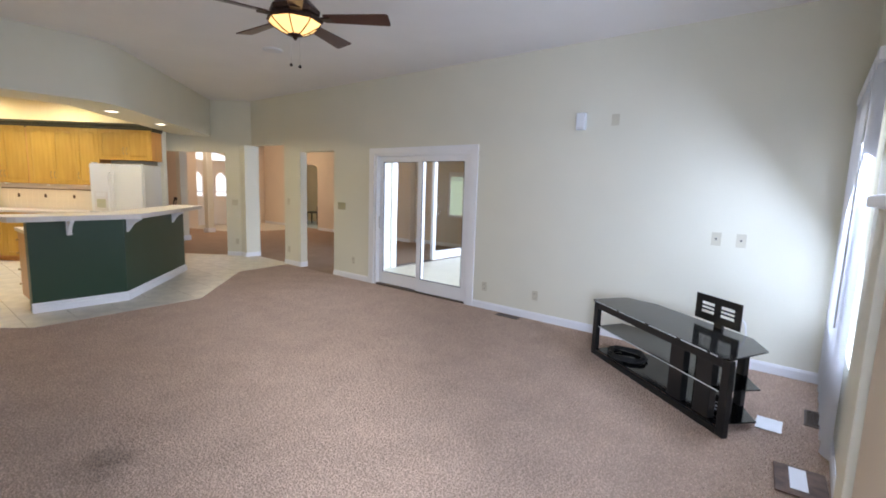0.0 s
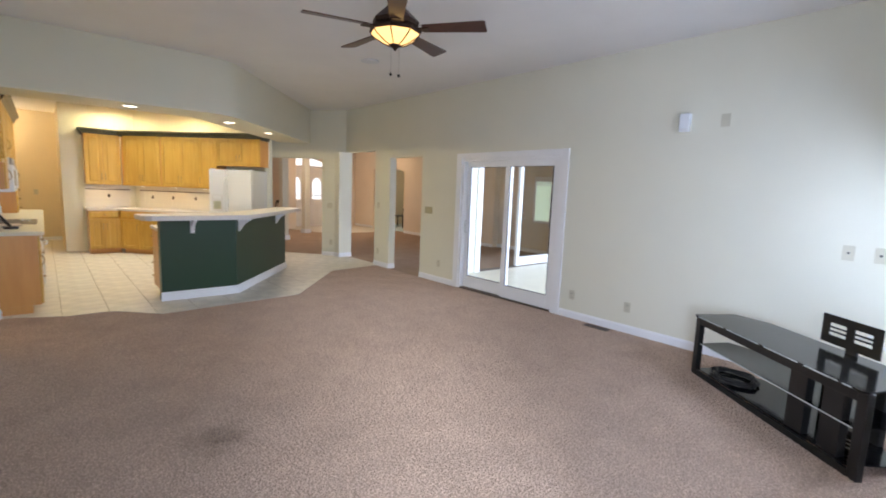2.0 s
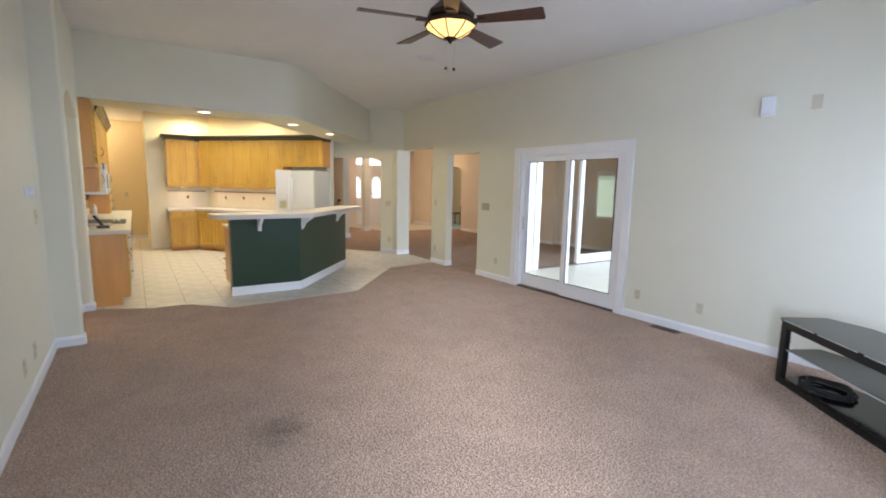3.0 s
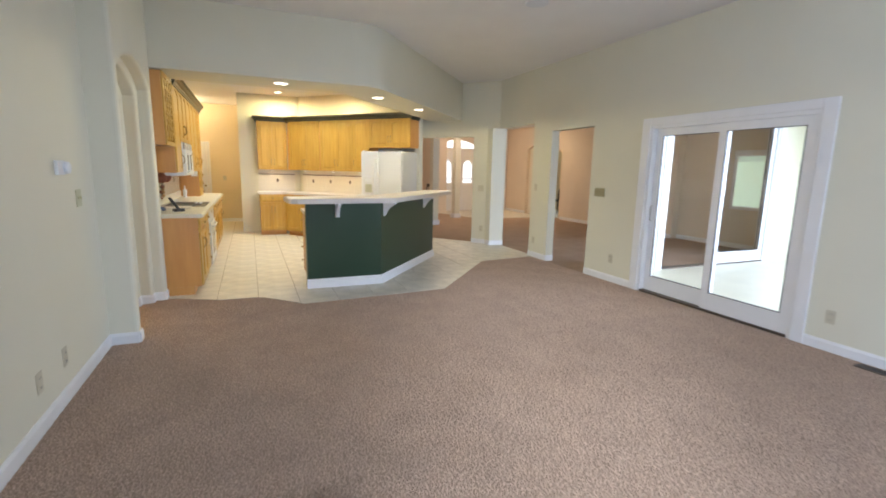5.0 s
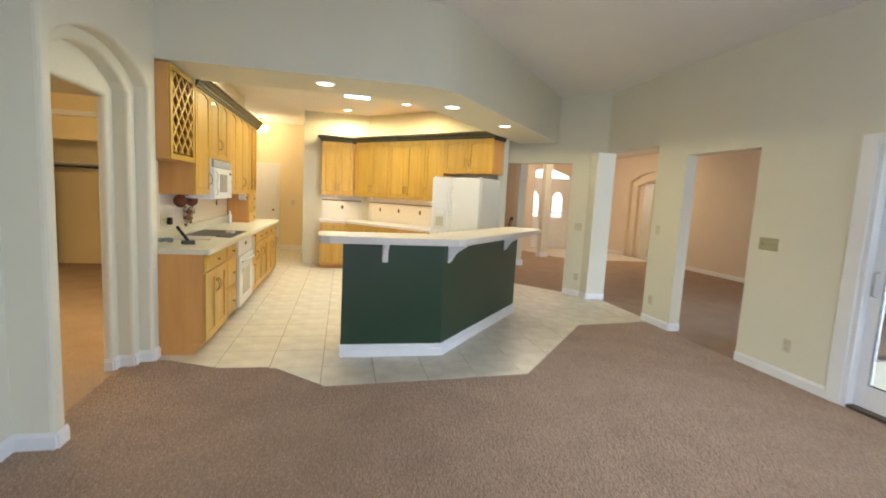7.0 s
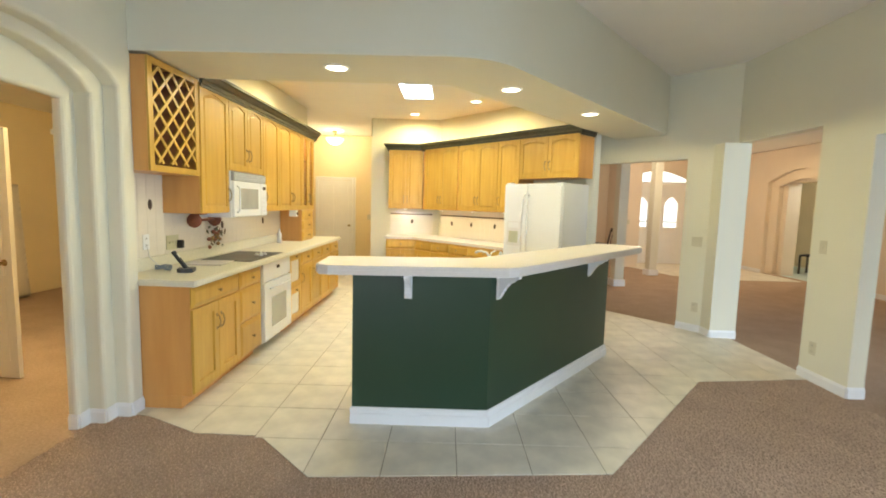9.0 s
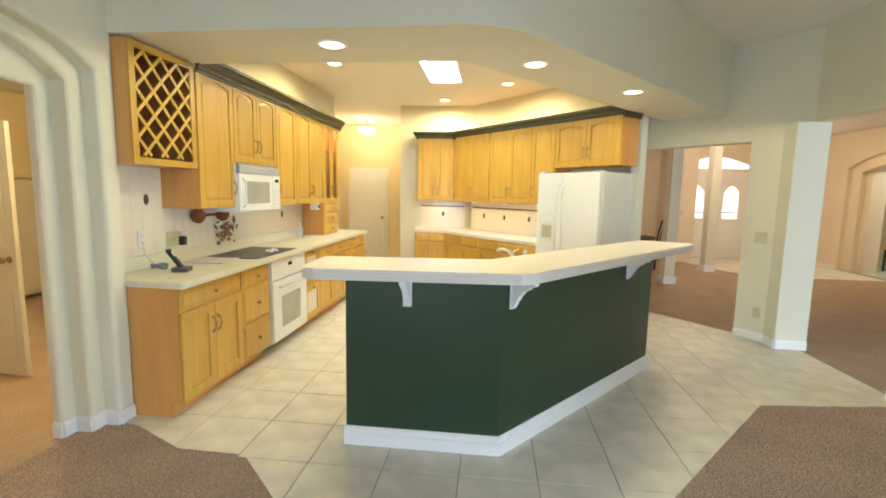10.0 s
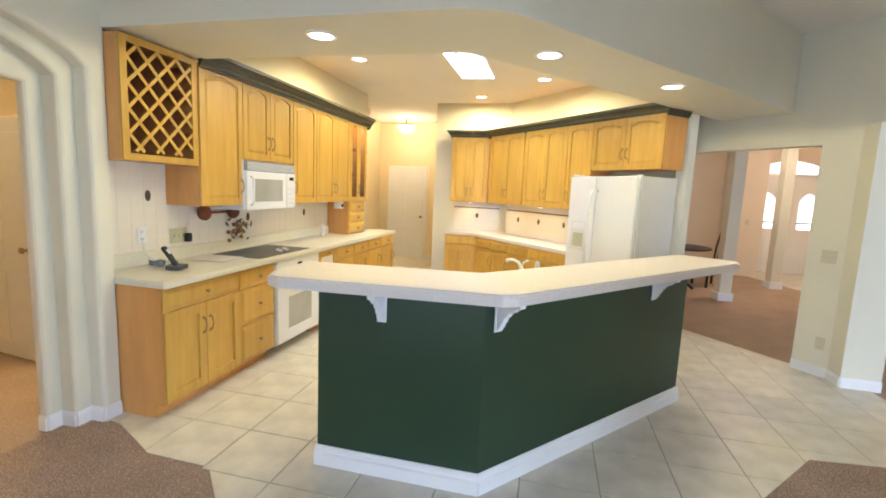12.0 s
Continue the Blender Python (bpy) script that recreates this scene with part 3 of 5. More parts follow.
BASE = "honey maple base cabinet with raised-panel fronts under the cream worktop"
UPPER = "honey maple wall cabinet with arched raised-panel doors"
G = 0.003
t = cabinet("base_cabinet", "honey maple base cabinet with a wide drawer over two doors", left(7.05), 0.73, 0.55, 0.10, 0.884, "left base cabinets", True)
add_drawer(t, G, 0.725, 0.73 - 2 * G, 0.15)
add_door(t, G, 0.11, 0.361, 0.607, False, "r", False)
add_door(t, 0.367, 0.11, 0.361, 0.607, False, "l", False)
t = cabinet("base_cabinet", "honey maple base cabinet with a stack of three drawers", left(7.785), 0.46, 0.55, 0.10, 0.884, "left base cabinets", True)
for z, h in ((0.725, 0.15), (0.42, 0.30), (0.11, 0.305)):
    add_drawer(t, G, z, 0.46 - 2 * G, h - G)
t = cabinet("base_cabinet", "honey maple base cabinet with two wire-glass fronts beside the oven", left(9.015), 0.42, 0.55, 0.10, 0.884, "left base cabinets", True)
for z, h in ((0.49, 0.385), (0.11, 0.375)):
    d = add_door(t, G, z, 0.414, h, False, "", panel=False)
    bm = B()
    box(bm, 0.05, -0.010, 0.05, 0.364, -0.007, h - 0.05)
    part("pane", bm, SPLASH, d, "cream textured glass pane")
    shared("knob", KNOB_ME, d, pose(0.207, -0.02, h - 0.03))
for y, w in ((9.44, 0.46), (9.90, 0.46), (10.36, 0.46), (10.82, 0.52)):
    t = cabinet("base_cabinet", BASE, left(y), w, 0.55, 0.10, 0.884, "left base cabinets", True)
    add_drawer(t, G, 0.725, w - 2 * G, 0.15)
    add_door(t, G, 0.11, w - 2 * G, 0.607, False, "l" if y < 10 else "r", False)

t = thing("countertop", "pale sage-cream laminate worktop with a coved backsplash lip", "countertop")
bm = B()
prism(bm, [(0.362, 7.037), (0.97, 7.02), (0.985, 7.035), (0.985, 11.31), (0.362, 11.31)], 0.886, 0.93)
hor = [e for e in bm.edges if abs(e.verts[0].co.z - e.verts[1].co.z) < 1e-5]
bmesh.ops.bevel(bm, geom=hor, offset=0.009, segments=2, affect="EDGES")
part("slab", bm, SAGE, t)
bm = B()
box(bm, 0.363, 7.039, 0.93, 0.385, 11.31, 1.03, 0.006)
part("backsplash_lip", bm, SAGE, t)

# oven
t = thing("wall_oven", "white built-in electric oven with a glass door under the worktop", "oven", left(8.255, 0.93))
bm = B()
box(bm, 0.0, 0.0, 0.10, 0.75, 0.52, 0.884)
part("body", bm, WHITE, t)
bm = B()
box(bm, 0.004, -0.022, 0.70, 0.746, 0.0, 0.88, 0.005)
p = part("control_panel", bm, WHITE, t)
bm = B()
box(bm, 0.34, -0.024, 0.80, 0.42, -0.0215, 0.832)
part("display", bm, BLACKGLASS, p, "dark clock display")
bm = B()
box(bm, 0.004, -0.034, 0.115, 0.746, 0.0, 0.690, 0.006)
p = part("door", bm, WHITE, t)
bm = B()
box(bm, 0.17, -0.0365, 0.23, 0.58, -0.0335, 0.53, 0.001)
part("window", bm, GREYGLASS, p, "pale grey oven window")
bm = B()
tube(bm, [(0.12, -0.034, 0.625), (0.13, -0.065, 0.632), (0.375, -0.075, 0.636), (0.62, -0.065, 0.632), (0.63, -0.034, 0.625)], 0.011, 8)
part("handle", bm, WHITE, p)

# cooktop
t = thing("cooktop", "dark glass electric cooktop set in the cream worktop", "cooktop")
bm = B()
box(bm, 0.44, 8.07, 0.9305, 0.92, 8.86, 0.936, 0.002)
part("glass", bm, DARKGREY, t)
for k in range(4):
    bm = B()
    lathe(bm, [(0.022, 0), (0.021, 0.010), (0.008, 0.012), (0.006, 0.024), (0.001, 0.024)], 14)
    part("control_knob", bm, WHITE, t, "", pose(0.83 - 0.06 * (k % 2), 8.50 + 0.05 * k, 0.9365))

# wall cabinets, left run
def leftup(y, x=0.67):
    return pose(x, y, 0, 0, 0, 90)


t = cabinet("wall_cabinet", "tall honey maple wall cabinet with one arched door", leftup(7.68), 0.49, 0.305, 1.37, 2.43, "left wall cabinets")
add_door(t, G, 1.375, 0.484, 1.05, True, "r")
t = cabinet("wall_cabinet", "short honey maple wall cabinet above the microwave", leftup(8.17), 0.78, 0.305, 1.76, 2.43, "left wall cabinets")
add_door(t, G, 1.765, 0.385, 0.66, True, "r")
add_door(t, 0.391, 1.765, 0.385, 0.66, True, "l")
t = cabinet("wall_cabinet", UPPER, leftup(8.95), 0.47, 0.305, 1.37, 2.43, "left wall cabinets")
add_door(t, G, 1.375, 0.464, 1.05, True, "l")
t = cabinet("wall_cabinet", UPPER, leftup(9.42), 0.88, 0.305, 1.37, 2.43, "left wall cabinets")
add_door(t, G, 1.375, 0.436, 1.05, True, "r")
add_door(t, 0.441, 1.375, 0.436, 1.05, True, "l")
# glass-fronted unit
t = thing("display_cabinet", "honey maple display cabinet with two lit glass doors", "cabinet", leftup(10.30), "left wall cabinets")
bm = B()
box(bm, 0, 0.285, 1.37, 0.53, 0.305, 2.43)
box(bm, 0, 0.001, 1.37, 0.018, 0.285, 2.43)
box(bm, 0.512, 0.001, 1.37, 0.53, 0.285, 2.43)
box(bm, 0.018, 0.001, 1.37, 0.512, 0.285, 1.39)
box(bm, 0.018, 0.001, 2.41, 0.512, 0.285, 2.43)
part("body", bm, MAPLE_SIDE, t)
for z in (1.72, 2.05):
    bm = B()
    box(bm, 0.019, 0.01, z, 0.511, 0.284, z + 0.012)
    o = part("shelf", bm, GLASS_DULL, t, "clear glass shelf")
    o.visible_shadow = False
for x, pl in ((G, "r"), (0.267, "l")):
    d = add_door(t, x, 1.375, 0.26, 1.05, True, pl, panel=False)
    bm = B()
    bm.faces.new([bm.verts.new(v) for v in ((0.05, -0.008, 0.05), (0.21, -0.008, 0.05), (0.21, -0.008, 1.0), (0.05, -0.008, 1.0))])
    o = part("pane", bm, GLASS, d, "clear glass pane")
bm = B()
lathe(bm, [(0.035, 0), (0.035, 0.012), (0.03, 0.014)], 14)
part("puck_lamp", bm, UNDER_ON, t, "small lit lamp", pose(0.265, 0.15, 2.39))
# open end shelves with turned spindle
t = thing("end_shelf", "open honey maple end shelf with a turned spindle", "shelf", leftup(10.832), "left wall cabinets")
bm = B()
box(bm, 0.0, 0.285, 1.37, 0.25, 0.305, 2.43)
part("back", bm, MAPLE_SIDE, t)
for z in (1.37, 1.70, 2.04, 2.41):
    bm = B()
    prism(bm, [(0, 0.284), (0, 0.0), (0.08, 0.0), (0.20, 0.09), (0.245, 0.20), (0.25, 0.284)], z, z + 0.018)
    part("shelf", bm, MAPLE_SIDE, t)
bm = B()
prof = [(0.016, 1.39)]
for k in range(24):
    prof.append((0.010 + 0.009 * abs(math.sin(k * 0.9)), 1.41 + k * 0.0415))
prof.append((0.016, 2.41))
lathe(bm, prof, 10)
part("spindle", bm, MAPLE, t, "", pose(0.05, 0.03, 0))
# small drawers standing on the worktop
t = cabinet("spice_cabinet", "small honey maple three-drawer unit on the worktop", leftup(10.30), 0.50, 0.30, 0.932, 1.368, "")
for k in range(3):
    add_drawer(t, G, 0.938 + 0.143 * k, 0.494, 0.140)

# wine rack
t = thing("wine_rack", "honey maple wall wine rack with a diagonal lattice front", "wine rack", leftup(7.045))
bm = B()
box(bm, 0, 0, 1.675, 0.02, 0.305, 2.435)
box(bm, 0.602, 0, 1.675, 0.62, 0.305, 2.435)
box(bm, 0.02, 0, 1.675, 0.602, 0.305, 1.695)
box(bm, 0.02, 0, 2.415, 0.602, 0.305, 2.435)
part("case", bm, MAPLE_SIDE, t)
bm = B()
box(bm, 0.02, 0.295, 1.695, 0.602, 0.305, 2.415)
part("back", bm, RACK_INSIDE, t, "red-brown back")
bm = B()
box(bm, 0.0, -0.018, 1.675, 0.05, -0.001, 2.435, 0.003)
box(bm, 0.57, -0.018, 1.675, 0.62, -0.001, 2.435, 0.003)
box(bm, 0.05, -0.017, 1.675, 0.57, -0.002, 1.72)
box(bm, 0.05, -0.017, 2.39, 0.57, -0.002, 2.435)
part("face_frame", bm, MAPLE, t)
X0, X1, Z0, Z1 = 0.05, 0.57, 1.735, 2.40
STEP = 0.155
for sgn, nm in ((1, "lattice_slat"), (-1, "lattice_slat")):
    for k in range(-6, 12):
        c = k * STEP + 0.107
        # line z = Z0 + c + sgn * (x - X0), clipped to the frame
        pts = []
        for x in (X0, X1):
            z = Z0 + c + sgn * (x - X0)
            if Z0 <= z <= Z1:
                pts.append((x, z))
        for z in (Z0, Z1):
            x = X0 + sgn * (z - Z0 - c)
            if X0 < x < X1:
                pts.append((x, z))
        if len(pts) < 2:
            continue
        (xa, za), (xb, zb) = sorted(pts)[0], sorted(pts)[-1]
        ln = math.hypot(xb - xa, zb - za)
        if ln < 0.05:
            continue
        bm = B()
        box(bm, -ln / 2, -0.011, -0.011, ln / 2, 0.004 if sgn > 0 else -0.004, 0.011)
        ang = math.degrees(math.atan2(zb - za, xb - xa))
        part(nm, bm, MAPLE, t, "", pose((xa + xb) / 2, -0.002 if sgn > 0 else -0.003, (za + zb) / 2, 0, -ang, 0))
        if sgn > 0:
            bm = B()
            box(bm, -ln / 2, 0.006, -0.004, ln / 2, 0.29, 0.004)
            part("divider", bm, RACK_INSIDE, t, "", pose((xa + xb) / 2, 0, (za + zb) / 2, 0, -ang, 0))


def crown(name, pts, label, closed_left=False):
    """Sweeps the crown profile along floor points; it stands out to the right of the way walked."""
    prof = [(0.0, 2.39), (0.012, 2.39), (0.014, 2.408), (0.024, 2.414), (0.028, 2.438), (0.044, 2.452), (0.060, 2.482), (0.074, 2.490), (0.074, 2.515), (0.0, 2.515)]
    n = len(pts)
    rings = []
    bm = B()
    for i in range(n):
        p = Vector((*pts[i], 0))
        d0 = (p - Vector((*pts[max(i - 1, 0)], 0)))
        d1 = (Vector((*pts[min(i + 1, n - 1)], 0)) - p)
        d0 = d0.normalized() if d0.length else d1.normalized()
        d1 = d1.normalized() if d1.length else d0
        n0, n1 = Vector((d0.y, -d0.x, 0)), Vector((d1.y, -d1.x, 0))
        b = (n0 + n1).normalized()
        k = 1 / max(0.3, b.dot(n0))
        rings.append([bm.verts.new((p.x + b.x * o * k, p.y + b.y * o * k, z)) for o, z in prof])
    fs = [bm.faces.new(rings[0]), bm.faces.new(rings[-1][::-1])]
    for a, b in zip(rings, rings[1:]):
        for i in range(len(prof)):
            j = (i + 1) % len(prof)
            fs.append(bm.faces.new((a[i], a[j], b[j], b[i])))
    bmesh.ops.recalc_face_normals(bm, faces=fs)
    ob = tagged(part(name, bm, CROWN), label, "moulding")
    # two thin lighter beads stand in for highlights along the profile
    for off, z in ((0.0295, 2.442), (0.0755, 2.4895)):
        highlight_bead = B()
        line = []
        for i in range(n):
            p = Vector((*pts[i], 0))
            d0 = p - Vector((*pts[max(i - 1, 0)], 0))
            d1 = Vector((*pts[min(i + 1, n - 1)], 0)) - p
            d0 = d0.normalized() if d0.length else d1.normalized()
            d1 = d1.normalized() if d1.length else d0
            b = (Vector((d0.y, -d0.x, 0)) + Vector((d1.y, -d1.x, 0))).normalized()
            k = 1 / max(0.3, b.dot(Vector((d0.y, -d0.x, 0))))
            line.append((p.x + b.x * off * k, p.y + b.y * off * k, z))
        tube(highlight_bead, line, 0.0028, 6)
        part("highlight_bead", highlight_bead, CROWN_HIGHLIGHT, ob, "lighter olive bead painting in the crown's highlight")
    return ob


# walking so that the room is on the right-hand side
crown("crown_moulding", [(0.691, 7.68), (0.691, 10.92), (0.60, 11.08), (0.37, 11.08)], "dark olive crown moulding along the left wall cabinets")

# microwave
t = thing("microwave", "white over-the-range microwave under the wall cabinets", "microwave", pose(0.725, 8.15, 0, 0, 0, 90))
bm = B()
box(bm, 0, 0.02, 1.325, 0.76, 0.372, 1.755, 0.004)
part("body", bm, WHITE, t)
bm = B()
box(bm, 0.003, -0.012, 1.33, 0.60, 0.02, 1.665, 0.008)
d = part("door", bm, WHITE, t)
bm = B()
box(bm, 0.11, -0.0145, 1.40, 0.53, -0.0115, 1.60, 0.001)
part("window", bm, GREYGLASS, d, "pale grey screened window")
bm = B()
tube(bm, [(0.05, -0.012, 1.37), (0.05, -0.04, 1.39), (0.05, -0.04, 1.60), (0.05, -0.012, 1.62)], 0.009, 8)
part("handle", bm, WHITE, d)
bm = B()
box(bm, 0.603, -0.012, 1.33, 0.757, 0.02, 1.665, 0.006)
p = part("control_panel", bm, WHITE, t)
bm = B()
box(bm, 0.65, -0.0145, 1.60, 0.72, -0.0115, 1.63)
part("display", bm, BLACKGLASS, p, "dark display")
for k in range(12):
    bm = B()
    box(bm, -0.016, -0.0025, -0.009, 0.016, 0, 0.009, 0.001)
    part("button", bm, GREYWHITE, p, "", pose(0.635 + 0.045 * (k % 3), -0.012, 1.38 + 0.045 * (k // 3)))
bm = B()
box(bm, 0.003, 0.0, 1.668, 0.757, 0.02, 1.752)
p = part("grille", bm, material("grey_vent_plastic", (0.30, 0.30, 0.31), 0.5), t, "white louvres over a dark vent")
for k in range(6):
    bm = B()
    box(bm, 0.02, -0.007, 0, 0.74, -0.001, 0.0065)
    part("louvre", bm, WHITE, p, "", pose(0, 0, 1.676 + 0.012 * k, 20, 0, 0))

# ---- back run along the diagonal and north wall ----
DIA = pose(2.27, 11.95, 0, 0, 0, -48.4)


def dia(s, y=0.0):
    return DIA @ pose(s, y, 0)


BU = "honey maple wall cabinet with arched doors over a lit backsplash"
t = cabinet("wall_cabinet", BU, pose(1.66, 12.0, 0), 0.60, 0.32, 1.40, 2.43, "back wall cabinets")
add_door(t, G, 1.405, 0.295, 1.02, True, "r")
add_door(t, 0.302, 1.405, 0.295, 1.02, True, "l")
t = cabinet("wall_cabinet", BU, dia(0.0), 0.908, 0.31, 1.40, 2.43, "back wall cabinets")
add_door(t, 0.06, 1.405, 0.40, 1.02, True, "r")
add_door(t, 0.463, 1.405, 0.414, 1.02, True, "l")
t = cabinet("wall_cabinet", BU, dia(0.912), 0.826, 0.31, 1.40, 2.43, "back wall cabinets")
add_door(t, G, 1.405, 0.41, 1.02, True, "r")
add_door(t, 0.416, 1.405, 0.407, 1.02, True, "l")
t = cabinet("wall_cabinet", BU, dia(1.74), 0.398, 0.31, 1.40, 2.43, "back wall cabinets")
add_door(t, G, 1.405, 0.392, 1.02, True, "l")
t = cabinet("wall_cabinet", "honey maple cabinet with two arched doors above the refrigerator", dia(2.14), 0.93, 0.31, 1.87, 2.43, "back wall cabinets")
add_door(t, G, 1.875, 0.460, 0.55, True, "r")
add_door(t, 0.466, 1.875, 0.460, 0.55, True, "l")
dv = DIA @ Vector((3.072, 0.31, 0))
de = DIA @ Vector((3.072, -0.002, 0))
crown("crown_moulding", [(dv.x, dv.y), (de.x, de.y), (2.235, 11.995), (1.655, 11.995), (1.655, 12.32)][::-1], "dark olive crown moulding along the back wall cabinets")
# base units
t = cabinet("base_cabinet", BASE, pose(1.66, 11.75, 0), 0.52, 0.57, 0.10, 0.884, "back base cabinets", True)
add_drawer(t, G, 0.725, 0.514, 0.15)
add_door(t, G, 0.11, 0.255, 0.607, False, "r", False)
add_door(t, 0.261, 0.11, 0.255, 0.607, False, "l", False)
for s, w in ((0.14, 0.42), (0.56, 0.42), (0.98, 0.42), (1.40, 0.74)):
    t = cabinet("base_cabinet", BASE, dia(s, -0.25), w, 0.50, 0.10, 0.884, "back base cabinets", True)
    add_drawer(t, G, 0.725, w - 2 * G, 0.15)
    add_door(t, G, 0.11, w - 2 * G, 0.607, False, "r", False)
t = thing("countertop", "cream laminate worktop bent along the corner cabinets", "countertop")
bm = B()
q = [DIA @ Vector((x, y, 0)) for x, y in ((0.10, -0.275), (2.14, -0.275), (2.14, 0.30), (0.16, 0.30))]
prism(bm, [(1.63, 11.725), (q[0].x - 0.01, 11.725), (q[0].x, q[0].y), (q[1].x, q[1].y), (q[2].x, q[2].y), (q[3].x, q[3].y), (2.50, 12.32), (1.63, 12.32)], 0.886, 0.928)
part("slab", bm, COUNTER, t)

# fridge
t = thing("refrigerator", "white side-by-side refrigerator with a door dispenser", "refrigerator", dia(2.165, -0.33))
bm = B()
box(bm, 0.0, 0.065, 0.03, 0.89, 0.60, 1.79, 0.006)
part("body", bm, GREYWHITE, t)
for nm, x0, x1 in (("freezer_door", 0.002, 0.375), ("fridge_door", 0.381, 0.888)):
    bm = B()
    box(bm, x0, 0.0, 0.09, x1, 0.06, 1.785, 0.012)
    d = part(nm, bm, WHITE, t)
    hx = 0.345 if x0 < 0.1 else 0.411
    bm = B()
    tube(bm, [(hx, 0.0, 0.62), (hx, -0.045, 0.66), (hx - (0.012 if x0 < 0.1 else -0.012), -0.052, 1.1), (hx, -0.045, 1.60), (hx, 0.0, 1.64)], 0.013, 8)
    part("handle", bm, WHITE, d)
    if x0 < 0.1:
        bm = B()
        box(bm, 0.06, -0.004, 0.98, 0.29, -0.0005, 1.30, 0.002)
        part("dispenser_frame", bm, GREYWHITE, d, "white dispenser surround")
        bm = B()
        box(bm, 0.10, -0.007, 1.02, 0.25, -0.0045, 1.17)
        part("lit_recess_panel", bm, RECESS, d, "flat panel tinted like the green-lit dispenser recess")
        bm = B()
        box(bm, 0.09, -0.008, 1.215, 0.26, -0.0045, 1.285)
        part("dispenser_panel", bm, WHITE, d)
bm = B()
box(bm, 0.01, 0.05, 0.012, 0.88, 0.58, 0.085)
part("kick_grille", bm, GREYWHITE, t)
for x in (0.06, 0.80):
    for y in (0.08, 0.52):
        bm = B()
        lathe(bm, [(0.02, 0.0), (0.02, 0.014)], 10)
        part("foot", bm, BLACK, t, "", pose(x, y, 0))
for x in (0.05, 0.84):
    bm = B()
    box(bm, x - 0.03, 0.02, 1.7905, x + 0.03, 0.11, 1.805, 0.004)
    part("hinge_cover", bm, WHITE, t)

# sink fittings behind the bar
t = cabinet("sink_base_cabinet", "honey maple sink cabinets behind the breakfast bar", along((4.21, 8.65), (2.92, 7.12))[0], 1.9, -0.55, 0.10, 0.884, "")
bm = B()
box(bm, -0.02, -0.58, 0.886, 1.95, -0.01, 0.925)
part("worktop", bm, COUNTER, t)
t = cabinet("base_cabinet", "honey maple end cabinet of the island with bronze knobs", pose(2.11, 7.09, 0), 0.80, 0.56, 0.10, 0.884, "")
bm = B()
box(bm, -0.02, 0.0, 0.886, 0.80, 0.60, 0.925)
part("worktop", bm, COUNTER, t)
for z in (0.78, 0.62, 0.42, 0.24):
    shared("knob", KNOB_ME, t, pose(0.0, 0.50, z, 0, 0, -90))
t = thing("kitchen_faucet", "white kitchen faucet with a side sprayer at the sink", "faucet", pose(3.09, 8.06, 0.926) @ Matrix.Diagonal((0.8, 0.8, 0.72, 1)))
bm = B()
lathe(bm, [(0.03, 0), (0.028, 0.02), (0.022, 0.03), (0.02, 0.16), (0.012, 0.17)], 14)
tube(bm, [(0, 0, 0.14), (-0.03, 0.03, 0.20), (-0.09, 0.09, 0.215), (-0.14, 0.14, 0.20), (-0.15, 0.15, 0.18)], 0.016, 8)
part("spout", bm, WHITE, t)
bm = B()
tube(bm, [(0, 0, 0.165), (0.02, 0.0, 0.21), (0.06, -0.02, 0.235)], 0.010, 8)
part("lever", bm, WHITE, t)
bm = B()
lathe(bm, [(0.02, 0), (0.018, 0.03), (0.016, 0.08), (0.024, 0.16), (0.018, 0.20), (0.004, 0.21)], 12)
part("sprayer", bm, WHITE, t, "", pose(0.14, 0.14, 0))

# ---- ceiling fittings ----
def downlight(x, y, z):
    t = thing("recessed_light", "lit white recessed ceiling downlight", "ceiling light", pose(x, y, z), "recessed lights")
    bm = B()
    lathe(bm, [(0.092, 0), (0.092, -0.006), (0.076, -0.010), (0.073, -0.004), (0.073, 0)], 28, None, False)
    part("trim_ring", bm, TRIM, t)
    bm = B()
    lathe(bm, [(0.073, -0.003), (0.073, -0.0045), (0.001, -0.006)], 28)
    part("lens", bm, LAMP_ON, t)


for lx, ly, lz in ((1.88, 7.3, SOFF), (3.19, 7.80, SOFF), (4.12, 8.71, SOFF), (1.04, 9.74, KZ), (3.07, 10.78, KZ), (2.11, 11.85, KZ)):
    downlight(lx, ly, lz)
t = thing("skylight", "bright rectangular skylight in the kitchen ceiling", "skylight")
bm = B()
for x0, y0, x1, y1 in ((2.025, 9.46, 2.043, 10.70), (2.457, 9.46, 2.475, 10.70), (2.043, 9.46, 2.457, 9.478), (2.043, 10.682, 2.457, 10.70)):
    box(bm, x0, y0, KZ - 0.006, x1, y1, KZ + 0.25)
part("shaft", bm, TRIM, t)
bm = B()
box(bm, 2.043, 9.48, KZ + 0.20, 2.457, 10.68, KZ + 0.21)
part("pane", bm, SKY_PANE, t, "bright frosted pane")
t = thing("hall_light", "frosted glass dome ceiling light with a brass rim", "ceiling light", pose(0.25, 13.9, KZ))
bm = B()
lathe(bm, [(0.05, 0), (0.06, -0.02), (0.02, -0.03), (0.012, -0.15), (0.03, -0.16)], 18)
part("stem", bm, BRONZE, t)
bm = B()
lathe(bm, [(0.19, -0.16), (0.18, -0.20), (0.13, -0.26), (0.06, -0.295), (0.005, -0.30)], 24)
part("bowl", bm, DOME_ON, t)
bm = B()
lathe(bm, [(0.02, -0.30), (0.012, -0.32), (0.002, -0.335)], 10)
part("finial", bm, BRONZE, t)
